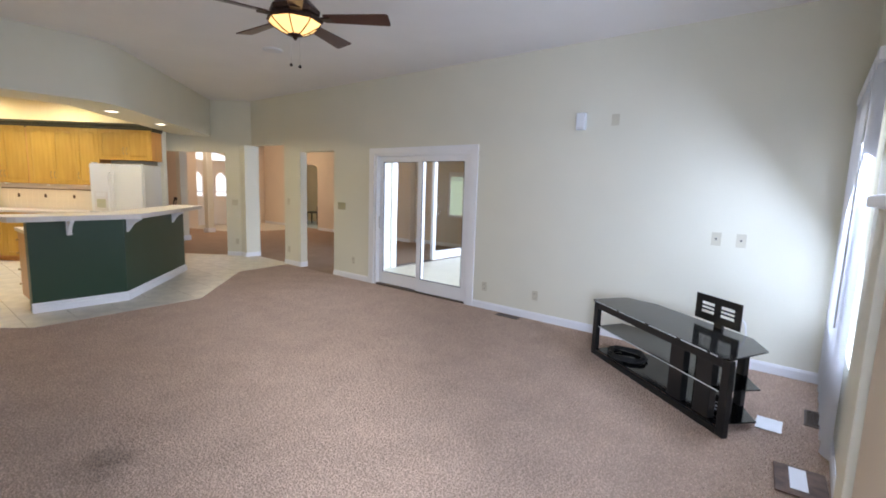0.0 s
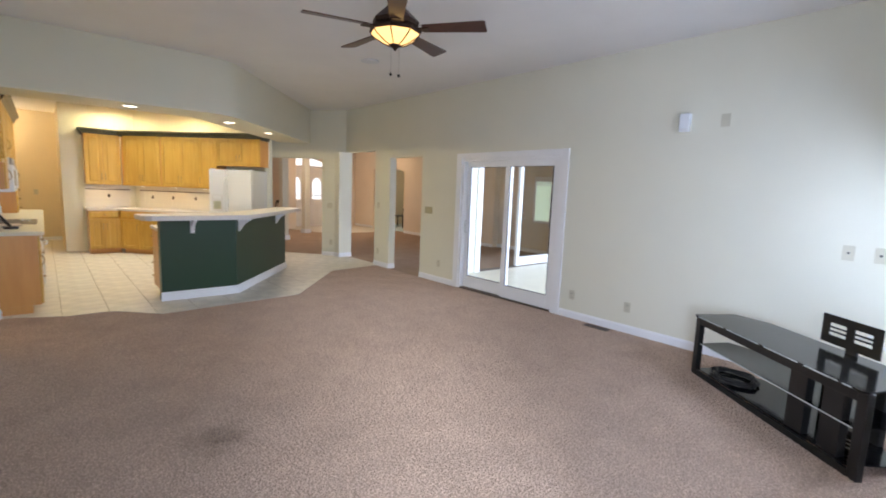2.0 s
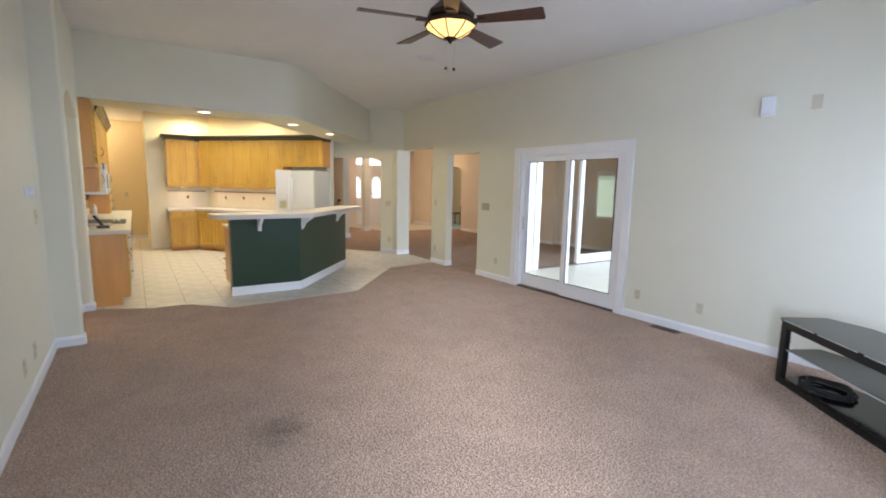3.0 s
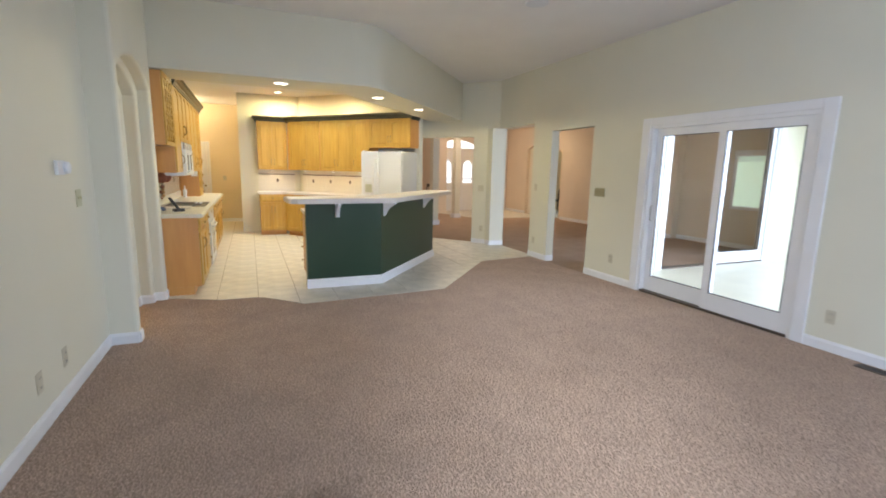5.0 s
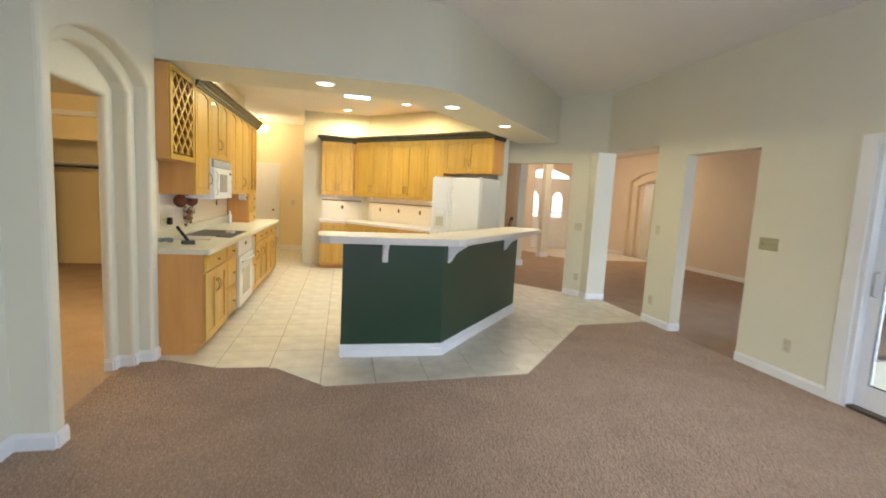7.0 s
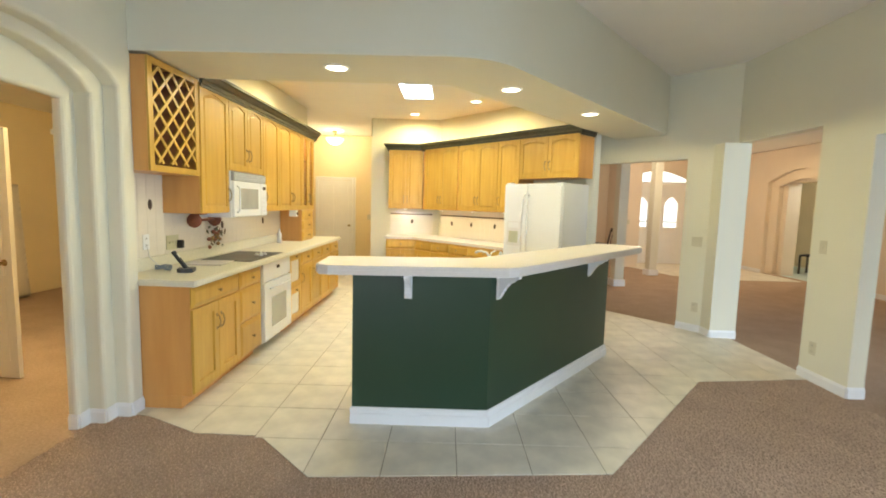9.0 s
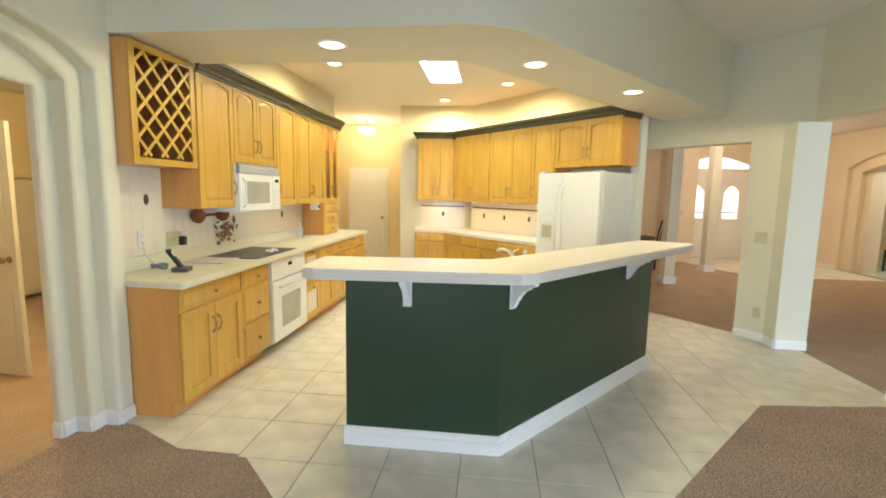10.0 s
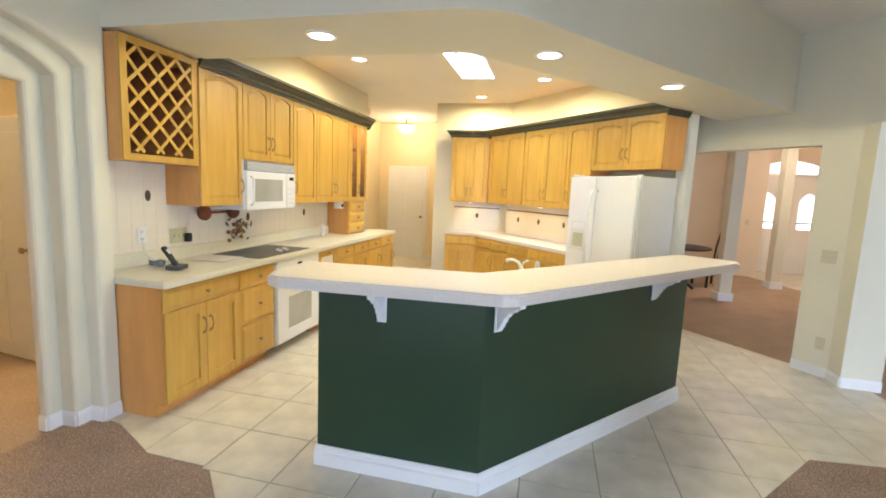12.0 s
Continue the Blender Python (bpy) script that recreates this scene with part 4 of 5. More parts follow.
t = thing("ceiling_speaker", "round pale grey flush disc on the ceiling", "ceiling fitting", pose(4.27, 5.57, CEILZ))
bm = B()
lathe(bm, [(0.12, 0), (0.12, -0.008), (0.10, -0.014), (0.001, -0.014)], 28)
part("cover", bm, GREYWHITE, t)

# ceiling fan
t = thing("ceiling_fan", "dark bronze ceiling fan with cherry blades and amber lamp", "ceiling fan", pose(2.99, 3.16, 0.02))
bm = B()
lathe(bm, [(0.012, 2.84), (0.012, 3.06), (0.03, 3.06), (0.065, 3.12), (0.07, 3.168)], 16)
part("downrod", bm, FANMETAL, t)
bm = B()
lathe(bm, [(0.04, 2.86), (0.07, 2.825), (0.145, 2.755), (0.172, 2.728), (0.168, 2.70), (0.12, 2.69), (0.11, 2.665)], 8)
part("motor_housing", bm, FANMETAL, t)
bm = B()
lathe(bm, [(0.19, 2.672), (0.192, 2.655), (0.178, 2.648), (0.10, 2.66)], 8)
part("shade_rim", bm, FANMETAL, t)
bm = B()
lathe(bm, [(0.178, 2.646), (0.155, 2.624), (0.090, 2.584), (0.04, 2.566)], 8)
sh = part("shade", bm, SHADE_ON, t, "glowing amber art-glass shade")
for k in range(8):
    a = 2 * math.pi * k / 8
    bm = B()
    tube(bm, [(0.180 * math.cos(a), 0.180 * math.sin(a), 2.645), (0.157 * math.cos(a), 0.157 * math.sin(a), 2.622), (0.092 * math.cos(a), 0.092 * math.sin(a), 2.582), (0.042 * math.cos(a), 0.042 * math.sin(a), 2.564)], 0.0045, 5)
    part("rib", bm, FANMETAL, sh)
bm = B()
lathe(bm, [(0.048, 2.574), (0.045, 2.560), (0.02, 2.550), (0.010, 2.536), (0.002, 2.528)], 12)
part("finial", bm, FANMETAL, t)
for k in range(5):
    m = pose(0, 0, 2.672, 0, 0, -52 + 72 * k)
    bm = B()
    prism(bm, [(0.10, -0.02), (0.17, -0.03), (0.25, -0.035), (0.25, 0.035), (0.17, 0.03), (0.10, 0.02)], -0.004, 0.004)
    arm = part("blade_arm", bm, FANMETAL, t, "", m)
    bm = B()
    prism(bm, [(0.20, -0.045), (0.64, -0.072), (0.655, -0.062), (0.66, 0.055), (0.648, 0.066), (0.20, 0.045)], 0.0045, 0.011)
    part("blade", bm, FANWOOD, arm, "", pose(0, 0, 0, -12, 0, 0))
for dx, ln in ((-0.02, 0.20), (0.022, 0.21)):
    bm = B()
    tube(bm, [(dx, -dx, 2.58), (dx, -dx, 2.57 - ln)], 0.0012, 5)
    c = part("pull_chain", bm, NICKEL, t)
    bm = B()
    lathe(bm, [(0.003, 0.012), (0.010, 0.004), (0.010, -0.006), (0.002, -0.012)], 10, Matrix.Translation((dx, -dx, 2.565 - ln)))
    part("pull_knob", bm, DARKWOOD, c)

# ---- sliding door in the east wall ----
def slider(m, w, h, thing_label, panels, name, glazing):
    """Local x runs along the wall, the room lies towards -y."""
    t = thing(name, thing_label, "sliding door", m)
    for nm, x0, x1, z0, z1 in (("casing", -0.12, 0.0, 0, h + 0.085), ("casing", w, w + 0.115, 0, h + 0.085), ("casing", 0.0, w, h, h + 0.085)):
        bm = B()
        box(bm, x0, -0.022, z0, x1, -0.001, z1, 0.005)
        part(nm, bm, TRIM, t)
    for nm, x0, x1, z0, z1 in (("jamb", 0.0, 0.035, 0.0, h), ("jamb", w - 0.035, w, 0.0, h), ("head_jamb", 0.035, w - 0.035, h - 0.04, h)):
        bm = B()
        box(bm, x0, -0.001, z0, x1, 0.135, z1)
        part(nm, bm, TRIM, t)
    bm = B()
    box(bm, 0.035, 0.0, 0.001, w - 0.035, 0.135, 0.024, 0.003)
    part("threshold", bm, VENT, t, "brown metal threshold")
    for x0, x1, y in panels:
        bm = B()
        box(bm, x0, y, 0.026, x0 + 0.085, y + 0.042, h - 0.042, 0.003)
        box(bm, x1 - 0.085, y, 0.026, x1, y + 0.042, h - 0.042, 0.003)
        box(bm, x0 + 0.085, y + 0.001, 0.026, x1 - 0.085, y + 0.041, 0.21)
        box(bm, x0 + 0.085, y + 0.001, h - 0.125, x1 - 0.085, y + 0.041, h - 0.042)
        p = part("panel", bm, TRIM, t)
        bm = B()
        bm.faces.new([bm.verts.new(v) for v in ((x0 + 0.085, y + 0.02, 0.21), (x1 - 0.085, y + 0.02, 0.21), (x1 - 0.085, y + 0.02, h - 0.125), (x0 + 0.085, y + 0.02, h - 0.125))])
        g = part("pane", bm, glazing, p, "clear glass pane")
        g.visible_shadow = False
        for a0, a1, b0, b1 in ((x0 + 0.085, x0 + 0.092, 0.21, h - 0.125), (x1 - 0.092, x1 - 0.085, 0.21, h - 0.125)):
            bm = B()
            box(bm, a0, y - 0.001, b0, a1, y + 0.017, b1)
            part("gasket", bm, DARKGREY, p, "dark glazing gasket")
        for b0, b1 in ((0.21, 0.217), (h - 0.132, h - 0.125)):
            bm = B()
            box(bm, x0 + 0.092, y - 0.001, b0, x1 - 0.092, y + 0.017, b1)
            part("gasket", bm, DARKGREY, p, "dark glazing gasket")
    return t


t = slider(pose(EX, 5.58, 0, 0, 0, -90), 1.83, 2.05, "white framed sliding glass door to the porch, closed", ((0.037, 0.95, 0.070), (0.88, 1.793, 0.016)), "sliding_door", GLASS)
bm = B()
tube(bm, [(0.075, 0.068, 0.90), (0.075, 0.03, 0.91), (0.075, 0.03, 1.08), (0.075, 0.068, 1.09)], 0.009, 8)
part("handle", bm, NICKEL, t, "brushed metal pull handle")
slider(pose(7.30, 6.40, 0), 2.46, 2.50, "white framed sliding glass door, one leaf slid open", ((1.16, 2.40, 0.02), (1.18, 2.42, 0.07)), "sliding_door", GLASS_DULL)

# ---- wall plates ----
def plate(m, label, kind, w=0.075, h=0.118, mat=None, group="outlets"):
    t = thing("wall_outlet" if kind == "outlet" else "light_switch", label, "outlet" if kind == "outlet" else "switch", m, group if kind == "outlet" else "switches")
    bm = B()
    box(bm, -w / 2, -0.006, -h / 2, w / 2, -0.0005, h / 2, 0.002)
    part("cover_plate", bm, mat or PLASTIC, t)
    if kind == "outlet":
        for z in (-0.027, 0.027):
            bm = B()
            box(bm, -0.017, -0.0085, z - 0.019, 0.017, -0.0055, z + 0.019, 0.002)
            r = part("receptacle", bm, mat or PLASTIC, t)
            for x in (-0.007, 0.007):
                bm = B()
                box(bm, x - 0.0015, -0.009, z - 0.006, x + 0.0015, -0.008, z + 0.006)
                part("slot", bm, DARKGREY, r, "dark slot")
    elif kind == "jack":
        bm = B()
        lathe(bm, [(0.010, 0), (0.009, 0.008), (0.004, 0.009)], 10, pose(0, -0.006, 0, 90))
        part("jack", bm, DARKGREY, t, "dark cable jack")
    else:
        n = max(1, round(w / 0.055) - 0)
        for k in range(n):
            x = (k - (n - 1) / 2) * 0.046
            bm = B()
            box(bm, x - 0.006, -0.014, -0.010, x + 0.006, -0.0055, 0.012, 0.002)
            part("toggle", bm, mat or PLASTIC, t)
    return t


def on_east(y, z):
    return pose(EX, y, z, 0, 0, -90)


def on_west(y, z):
    return pose(WX, y, z, 0, 0, 90)


IV = "ivory plastic double outlet on the cream wall"
for y, z in ((6.08, 0.32), (3.46, 0.30), (2.725, 0.30), (7.96, 0.30)):
    plate(on_east(y, z), IV, "outlet")
for y in (4.28, 4.66):
    plate(on_west(y, 0.28), IV, "outlet")
for y in (0.89, 0.69):
    plate(on_east(y, 1.17), "ivory cable jack plate on the cream wall", "jack", 0.08, 0.125)
plate(on_east(6.39, 1.205), "brass-coloured wide switch plate beside the doorway", "switch", 0.20, 0.12, OLIVEPLATE)
plate(on_east(7.96, 1.21), "ivory light switch on the post between doorways", "switch")
plate(on_east(1.92, 2.33), "ivory blank plate high on the wall", "blank", 0.08, 0.12)
plate(on_west(5.23, 1.225), "olive light switch plate on the cream wall", "switch", 0.10, 0.12, SAGEPLATE)
dm, dl = along((EX, 9.28), OPL)
plate(dm @ pose(0.36, 0, 1.12) @ pose(0, 0, 0, 0, 0, 180), "ivory two-gang light switch on the diagonal wall", "switch", 0.12, 0.12)
plate(dm @ pose(0.33, 0, 0.31) @ pose(0, 0, 0, 0, 0, 180), IV, "outlet")
plate(pose(0.88, 14.6, 1.15), "ivory light switch in the hall", "switch")
plate(pose(7.36, 15.75, 1.16), "ivory light switch on the peach foyer wall", "switch")

t = thing("wall_sensor", "white plastic alarm sensor box high on the wall", "sensor", on_east(2.28, 2.33))
bm = B()
box(bm, -0.05, -0.065, -0.09, 0.05, -0.001, 0.09, 0.008)
part("case", bm, WHITE, t)
bm = B()
box(bm, -0.035, -0.067, -0.085, 0.035, -0.0645, -0.06)
part("lens", bm, GREYWHITE, t, "pale sensor lens")
t = thing("thermostat", "white plastic wall thermostat with a round dial", "thermostat", on_west(4.93, 1.435))
bm = B()
box(bm, -0.075, -0.022, -0.045, 0.055, -0.001, 0.045, 0.005)
part("case", bm, WHITE, t)
bm = B()
lathe(bm, [(0.04, 0), (0.038, 0.03), (0.028, 0.035), (0.001, 0.036)], 20, pose(0.05, -0.012, 0, 90))
part("dial", bm, WHITE, t)

# ---- floor registers and floor clutter ----
def register(m, w, d, label):
    t = thing("floor_vent", label, "floor vent", m, "floor vents")
    bm = B()
    for x0, y0, x1, y1 in ((-w / 2, -d / 2, w / 2, -d / 2 + 0.016), (-w / 2, d / 2 - 0.016, w / 2, d / 2), (-w / 2, -d / 2 + 0.016, -w / 2 + 0.016, d / 2 - 0.016), (w / 2 - 0.016, -d / 2 + 0.016, w / 2, d / 2 - 0.016)):
        box(bm, x0, y0, 0.0005, x1, y1, 0.007)
    part("frame", bm, VENT, t)
    n = 14
    for k in range(n):
        bm = B()
        x = -w / 2 + 0.022 + (w - 0.044) * k / (n - 1)
        box(bm, x - 0.003, -d / 2 + 0.016, 0.0005, x + 0.003, d / 2 - 0.016, 0.005)
        part("slat", bm, VENT, t)
    # thin black sheet paints the dark of the hollow under the slats
    bm = B()
    box(bm, -w / 2 + 0.016, -d / 2 + 0.016, 0.0002, w / 2 - 0.016, d / 2 - 0.016, 0.001)
    part("duct_shade_sheet", bm, BLACK, t, "black sheet standing in for the shade between the slats")


register(pose(5.90, 3.03, 0, 0, 0, 90), 0.30, 0.11, "brown metal floor register in the carpet by the wall")
register(pose(5.15, 0.035, 0, 0, 0, 0), 0.30, 0.13, "dark metal floor register in the carpet under the blinds")
t = thing("paper_sheet", "loose white sheet of paper on the carpet", "paper", pose(4.81, 0.29, 0.008, 0, 0, 0))
bm = B()
bmesh.ops.create_grid(bm, x_segments=6, y_segments=6, size=0.5)
for v in bm.verts:
    v.co = Vector((v.co.x * 0.20, v.co.y * 0.15, 0.004 + 0.02 * max(0, v.co.x) ** 2))
bmesh.ops.solidify(bm, geom=list(bm.faces), thickness=0.001)
part("sheet", bm, TRIM, t)
t = thing("magazine", "dark picture magazine lying open on the carpet", "magazine", pose(4.13, 0.105, 0.006, 0, 0, 4))
bm = B()
box(bm, -0.16, -0.12, 0.001, 0.16, 0.12, 0.012, 0.002)
part("cover", bm, material("brown_printed_paper", (0.11, 0.065, 0.045), 0.7, vary=0.5, scale=14), t)
bm = B()
box(bm, -0.10, -0.03, 0.0125, 0.14, 0.05, 0.0135)
part("picture", bm, BLIND, t, "pale blue printed picture")

# ---- television stand ----
TV = pose(4.385, 0.54, 0, 0, 0, 51.6)   # local x along the front, -y towards the wall corner
t = thing("tv_stand", "black glass and metal television stand, empty", "tv stand", TV)
TOP = [(-0.03, -0.005), (0.0, 0.02), (1.545, 0.02), (1.575, 0.0), (1.60, -0.37), (1.32, -0.505), (0.32, -0.545), (0.065, -0.405)]
bm = B()
prism(bm, TOP, 0.532, 0.542)
part("glass_top", bm, BLACKGLASS, t)
for z, nm in ((0.285, "glass_shelf"), (0.055, "glass_shelf")):
    bm = B()
    prism(bm, [(0.06, -0.03), (1.51, -0.03), (1.55, -0.315), (1.25, -0.46), (0.30, -0.48), (0.175, -0.405), (0.03, -0.335)], z, z + 0.008)
    part(nm, bm, BLACKGLASS, t)
# pale strips on the glass fronts stand in for reflected glints
bm = B()
box(bm, 0.06, -0.0295, 0.2855, 1.51, -0.0275, 0.2925)
part("edge_glint", bm, GLINT, t, "pale strip painting in the glint along the glass edge")
for x0, x1 in ((0.05, 0.11), (0.14, 0.38), (0.43, 0.73), (0.78, 1.13), (1.17, 1.50)):
    bm = B()
    box(bm, x0, 0.0203, 0.533, x1, 0.0215, 0.541)
    part("edge_glint", bm, GLINT, t, "pale strip painting in the glint along the glass edge")
for x, y in ((0.01, -0.035), (1.545, -0.035), (0.28, -0.44), (0.66, -0.44)):
    bm = B()
    box(bm, x - 0.032, y - 0.022, 0.0, x + 0.032, y + 0.022, 0.520, 0.004)
    part("leg", bm, BLACK, t)
for x in (0.205, 0.465):
    bm = B()
    box(bm, x - 0.07, -0.09, 0.0, x + 0.07, -0.035, 0.457, 0.003)
    part("mid_post", bm, BLACK, t)
bm = B()
box(bm, 0.044, -0.034, 0.0, 1.512, -0.012, 0.048, 0.003)
part("bottom_rail", bm, BLACK, t)
for a in ((-0.02, -0.055, 1.575, -0.015), (0.24, -0.46, 0.70, -0.42)):
    bm = B()
    box(bm, a[0], a[1], 0.458, a[2], a[3], 0.522, 0.004)
    part("rail", bm, BLACK, t)
for x in (0.02, 0.12, 0.40, 0.75, 1.15, 1.52):
    bm = B()
    lathe(bm, [(0.018, 0.5225), (0.018, 0.5315)], 12, Matrix.Translation((x, -0.035, 0)))
    part("glass_pad", bm, NICKEL, t, "bright metal pad")
bm = B()
box(bm, 0.36, -0.505, 0.0, 0.80, -0.470, 0.034)
part("back_foot", bm, BLACK, t)
bm = B()
box(bm, 0.54, -0.505, 0.035, 0.62, -0.4805, 0.62, 0.004)
p = part("mount_column", bm, BLACK, t)
bm = B()
F0, F1, Z0, Z1 = 0.37, 0.81, 0.575, 0.78
cols = ((0.43, 0.56), (0.62, 0.75))
box(bm, F0, -0.480, Z0, F1, -0.472, 0.635)
box(bm, F0, -0.480, 0.725, F1, -0.472, Z1)
for x0, x1 in ((F0, 0.43), (0.56, 0.62), (0.75, F1)):
    box(bm, x0, -0.480, 0.635, x1, -0.472, 0.725)
for k in range(2):
    z = 0.658 + 0.03 * k
    for x0, x1 in cols:
        box(bm, x0, -0.480, z, x1, -0.472, z + 0.012)
part("mount_plate", bm, BLACK, t, "black slotted mounting plate")
t = thing("cable_coil", "coiled black cable on the lower glass shelf", "cable", TV @ pose(1.26, -0.19, 0.064))
bm = B()
pts = []
for k in range(150):
    a = k * 2 * math.pi / 24
    r = 0.150 + 0.024 * math.sin(k * 0.37) + 0.010 * math.sin(k * 1.1)
    pts.append((r * 1.15 * math.cos(a), r * 0.9 * math.sin(a), 0.008 + 0.028 * k / 150 + 0.006 * math.sin(k * 0.7)))
tube(bm, pts, 0.0075, 6)
part("cord", bm, RUBBER, t)
t = thing("power_cable", "thin grey cable hanging behind the television stand", "cable", TV)
bm = B()
tube(bm, [(0.56, -0.50, 0.66), (0.50, -0.55, 0.70), (0.42, -0.57, 0.62), (0.38, -0.57, 0.40), (0.45, -0.56, 0.10), (0.62, -0.57, 0.008)], 0.005, 6)
part("cord", bm, GREYWHITE, t)
t = thing("power_strip", "black power adapter on the lower glass shelf", "adapter", TV @ pose(0.20, -0.20, 0.064, 0, 0, 15))
bm = B()
box(bm, -0.06, -0.04, 0.0, 0.06, 0.04, 0.10, 0.008)
part("case", bm, RUBBER, t)
for k in range(3):
    bm = B()
    box(bm, -0.045, 0.0405, 0.02 + 0.025 * k, 0.045, 0.0415, 0.03 + 0.025 * k)
    part("label_bar", bm, GREYWHITE, t, "pale printed bar")

# ---- south wall: blinds, fireplace edge ----
t = thing("vertical_blind", "white vertical blind drawn over the tall window", "blind")
bm = B()
box(bm, 4.40, SY + 0.002, 2.30, 5.93, SY + 0.075, 2.37, 0.006)
part("head_rail", bm, BLIND, t)
for k in range(24):
    x = 5.90 - k * 0.063
    bm = B()
    n = 5
    pv = [(-0.045 + 0.09 * i / n, 0.006 * math.sin(math.pi * i / n)) for i in range(n + 1)]
    prism(bm, pv + [(a, b + 0.0012) for a, b in reversed(pv)], 0.06, 2.298)
    part("vane", bm, VANE, t, "", pose(x, SY + 0.045, 0, 0, 0, 24 + 7 * math.sin(k * 1.7)))
bm = B()
tube(bm, [(4.42, SY + 0.085, 2.30), (4.40, SY + 0.09, 0.85)], 0.005, 6)
part("wand", bm, TRIM, t)
bm = B()
box(bm, 4.39, SY - 0.10, 0.62, 5.85, SY - 0.094, 2.25)
o = structure("window_1", bm, GLASS, "tall window behind the vertical blind")
o.visible_shadow = False
t = thing("fireplace_mantel", "cream painted mantel shelf on a fireplace surround", "fireplace")
bm = B()
box(bm, 2.15, SY + 0.001, 1.545, 3.22, 0.075, 1.585, 0.006)
part("shelf", bm, TRIM, t)
bm = B()
box(bm, 2.95, SY + 0.001, 0.0, 3.17, 0.045, 1.54, 0.004)
part("pilaster", bm, WALL, t)
bm = B()
box(bm, 2.20, SY + 0.001, 0.0, 2.945, 0.02, 1.54)
part("surround", bm, PEACH, t, "tan surround")

# ---- baseboards ----
for p, q in (((EX, 3.635), (EX, SY)), ((EX, 6.60), (EX, 5.70)), ((EX, 8.10), (EX, 7.58)), ((EX, 7.58), (6.14, 7.58)), ((WX, SY), (WX, 5.60)), ((WX, 5.60), (0.575, 5.60)), ((0.575, 5.60), (0.575, 5.70)),
             ((5.84, 9.268), (6.146, 9.268)), ((5.84, 9.46), (5.84, 9.268)), ((5.65, 9.69), (5.84, 9.466)), ((SY and 3.22, SY), (4.0, SY)), ((4.0, SY), (5.99, SY))):
    skirting(p, q, 1 if p[0] in (3.22, 4.0) and p[1] == SY else -1)
skirting((0.30, 6.74), (0.36, 6.74), -1)
skirting((0.36, 6.74), (0.36, 6.83), -1)
skirting((0.36, 6.83), (0.47, 6.83), -1)
skirting((0.47, 6.83), (0.47, 6.93), -1)
skirting((0.47, 6.93), (0.575, 6.93), -1)
skirting((0.575, 6.93), (0.575, 7.04), -1)
skirting((10.7, 6.6), (10.7, 9.0), 1)
skirting((-3.5, 11.2), (-3.4, 11.2), -1)
skirting((-1.17, 11.2), (0.22, 11.2), -1)
skirting((1.3, 14.6), (0.58, 14.6), 1)

# ---- worktop things and backsplash ----
def splash(name, m, w, h, label, accents, band=None):
    t = thing(name, label, "backsplash", m)
    bm = B()
    box(bm, 0, -0.003, 0, w, -0.0005, h)
    part("grout_bed", bm, SPLASH_GROUT, t)
    s = 0.108
    nx, nz = int(w / s), int(math.ceil(h / s))
    bm = B()
    box(bm, 0.0008, -0.0045, 0.0008, s - 0.0008, -0.003, s - 0.0008)
    me = bpy.data.meshes.new("tile")
    bm.to_mesh(me)
    bm.free()
    me.materials.append(SPLASH)
    for i in range(nx):
        for k in range(nz):
            if (k + 1) * s <= h + 0.001:
                shared("tile", me, t, pose(i * s, 0, k * s))
    for x, z in accents:
        bm = B()
        lathe(bm, [(0.034, 0), (0.030, 0.005), (0.012, 0.009), (0.001, 0.009)], 8, pose(x, -0.007, z, 90) @ Matrix.Diagonal((0.75, 1.25, 1, 1)))
        part("accent_tile", bm, VENT, t, "dark bronze fruit relief tile")
    if band:
        n = int(w / 0.055)
        for i in range(n):
            bm = B()
            box(bm, 0.004, -0.009, 0, 0.05, -0.007, 0.022)
            part("band_tile", bm, VENT, t, "dark relief border tile", pose(i * 0.055, 0, band))
    return t


splash("backsplash", pose(0.361, 7.045, 1.031, 0, 0, 90), 4.2, 0.66, "cream glazed tile backsplash with bronze accent tiles", ((0.146, 0.19), (0.468, 0.408), (2.66, 0.206), (1.612, 0.20)))
splash("backsplash", pose(1.66, 12.329, 0.93), 0.78, 0.46, "cream glazed tile backsplash with a dark border", ((0.40, 0.24),), 0.36)
splash("backsplash", DIA @ pose(0.12, 0.318, 0.93), 2.0, 0.46, "cream glazed tile backsplash with a dark border", ((0.30, 0.24), (0.78, 0.24), (1.30, 0.24), (1.75, 0.24)), 0.36)
for m in (pose(1.95, 12.18, 1.399), dia(0.35, 0.15) @ pose(0, 0, 1.399), dia(1.1, 0.15) @ pose(0, 0, 1.399), dia(1.75, 0.15) @ pose(0, 0, 1.399)):
    t = thing("under_cabinet_light", "small lit puck lamp under the wall cabinet", "cabinet light", m, "under-cabinet lamps")
    bm = B()
    lathe(bm, [(0.034, 0), (0.034, -0.010), (0.028, -0.012)], 14)
    part("rim", bm, TRIM, t)
    bm = B()
    lathe(bm, [(0.026, -0.0125), (0.024, -0.0145), (0.001, -0.0145)], 14)
    part("lens", bm, UNDER_ON, t)
plate(pose(0.369, 7.445, 1.15, 0, 0, 90), "white outlet on the tiled backsplash", "outlet", 0.075, 0.118, WHITE)
plate(pose(0.369, 7.785, 1.12, 0, 0, 90), "ivory wide switch plate on the tiled backsplash", "switch", 0.17, 0.12, SAGEPLATE)
t = thing("power_adapter", "small black plug-in adapter on the switch plate", "adapter", pose(0.376, 7.855, 1.10, 0, 0, 90))
bm = B()
box(bm, -0.022, -0.045, -0.035, 0.022, -0.0005, 0.035, 0.005)
part("case", bm, RUBBER, t)
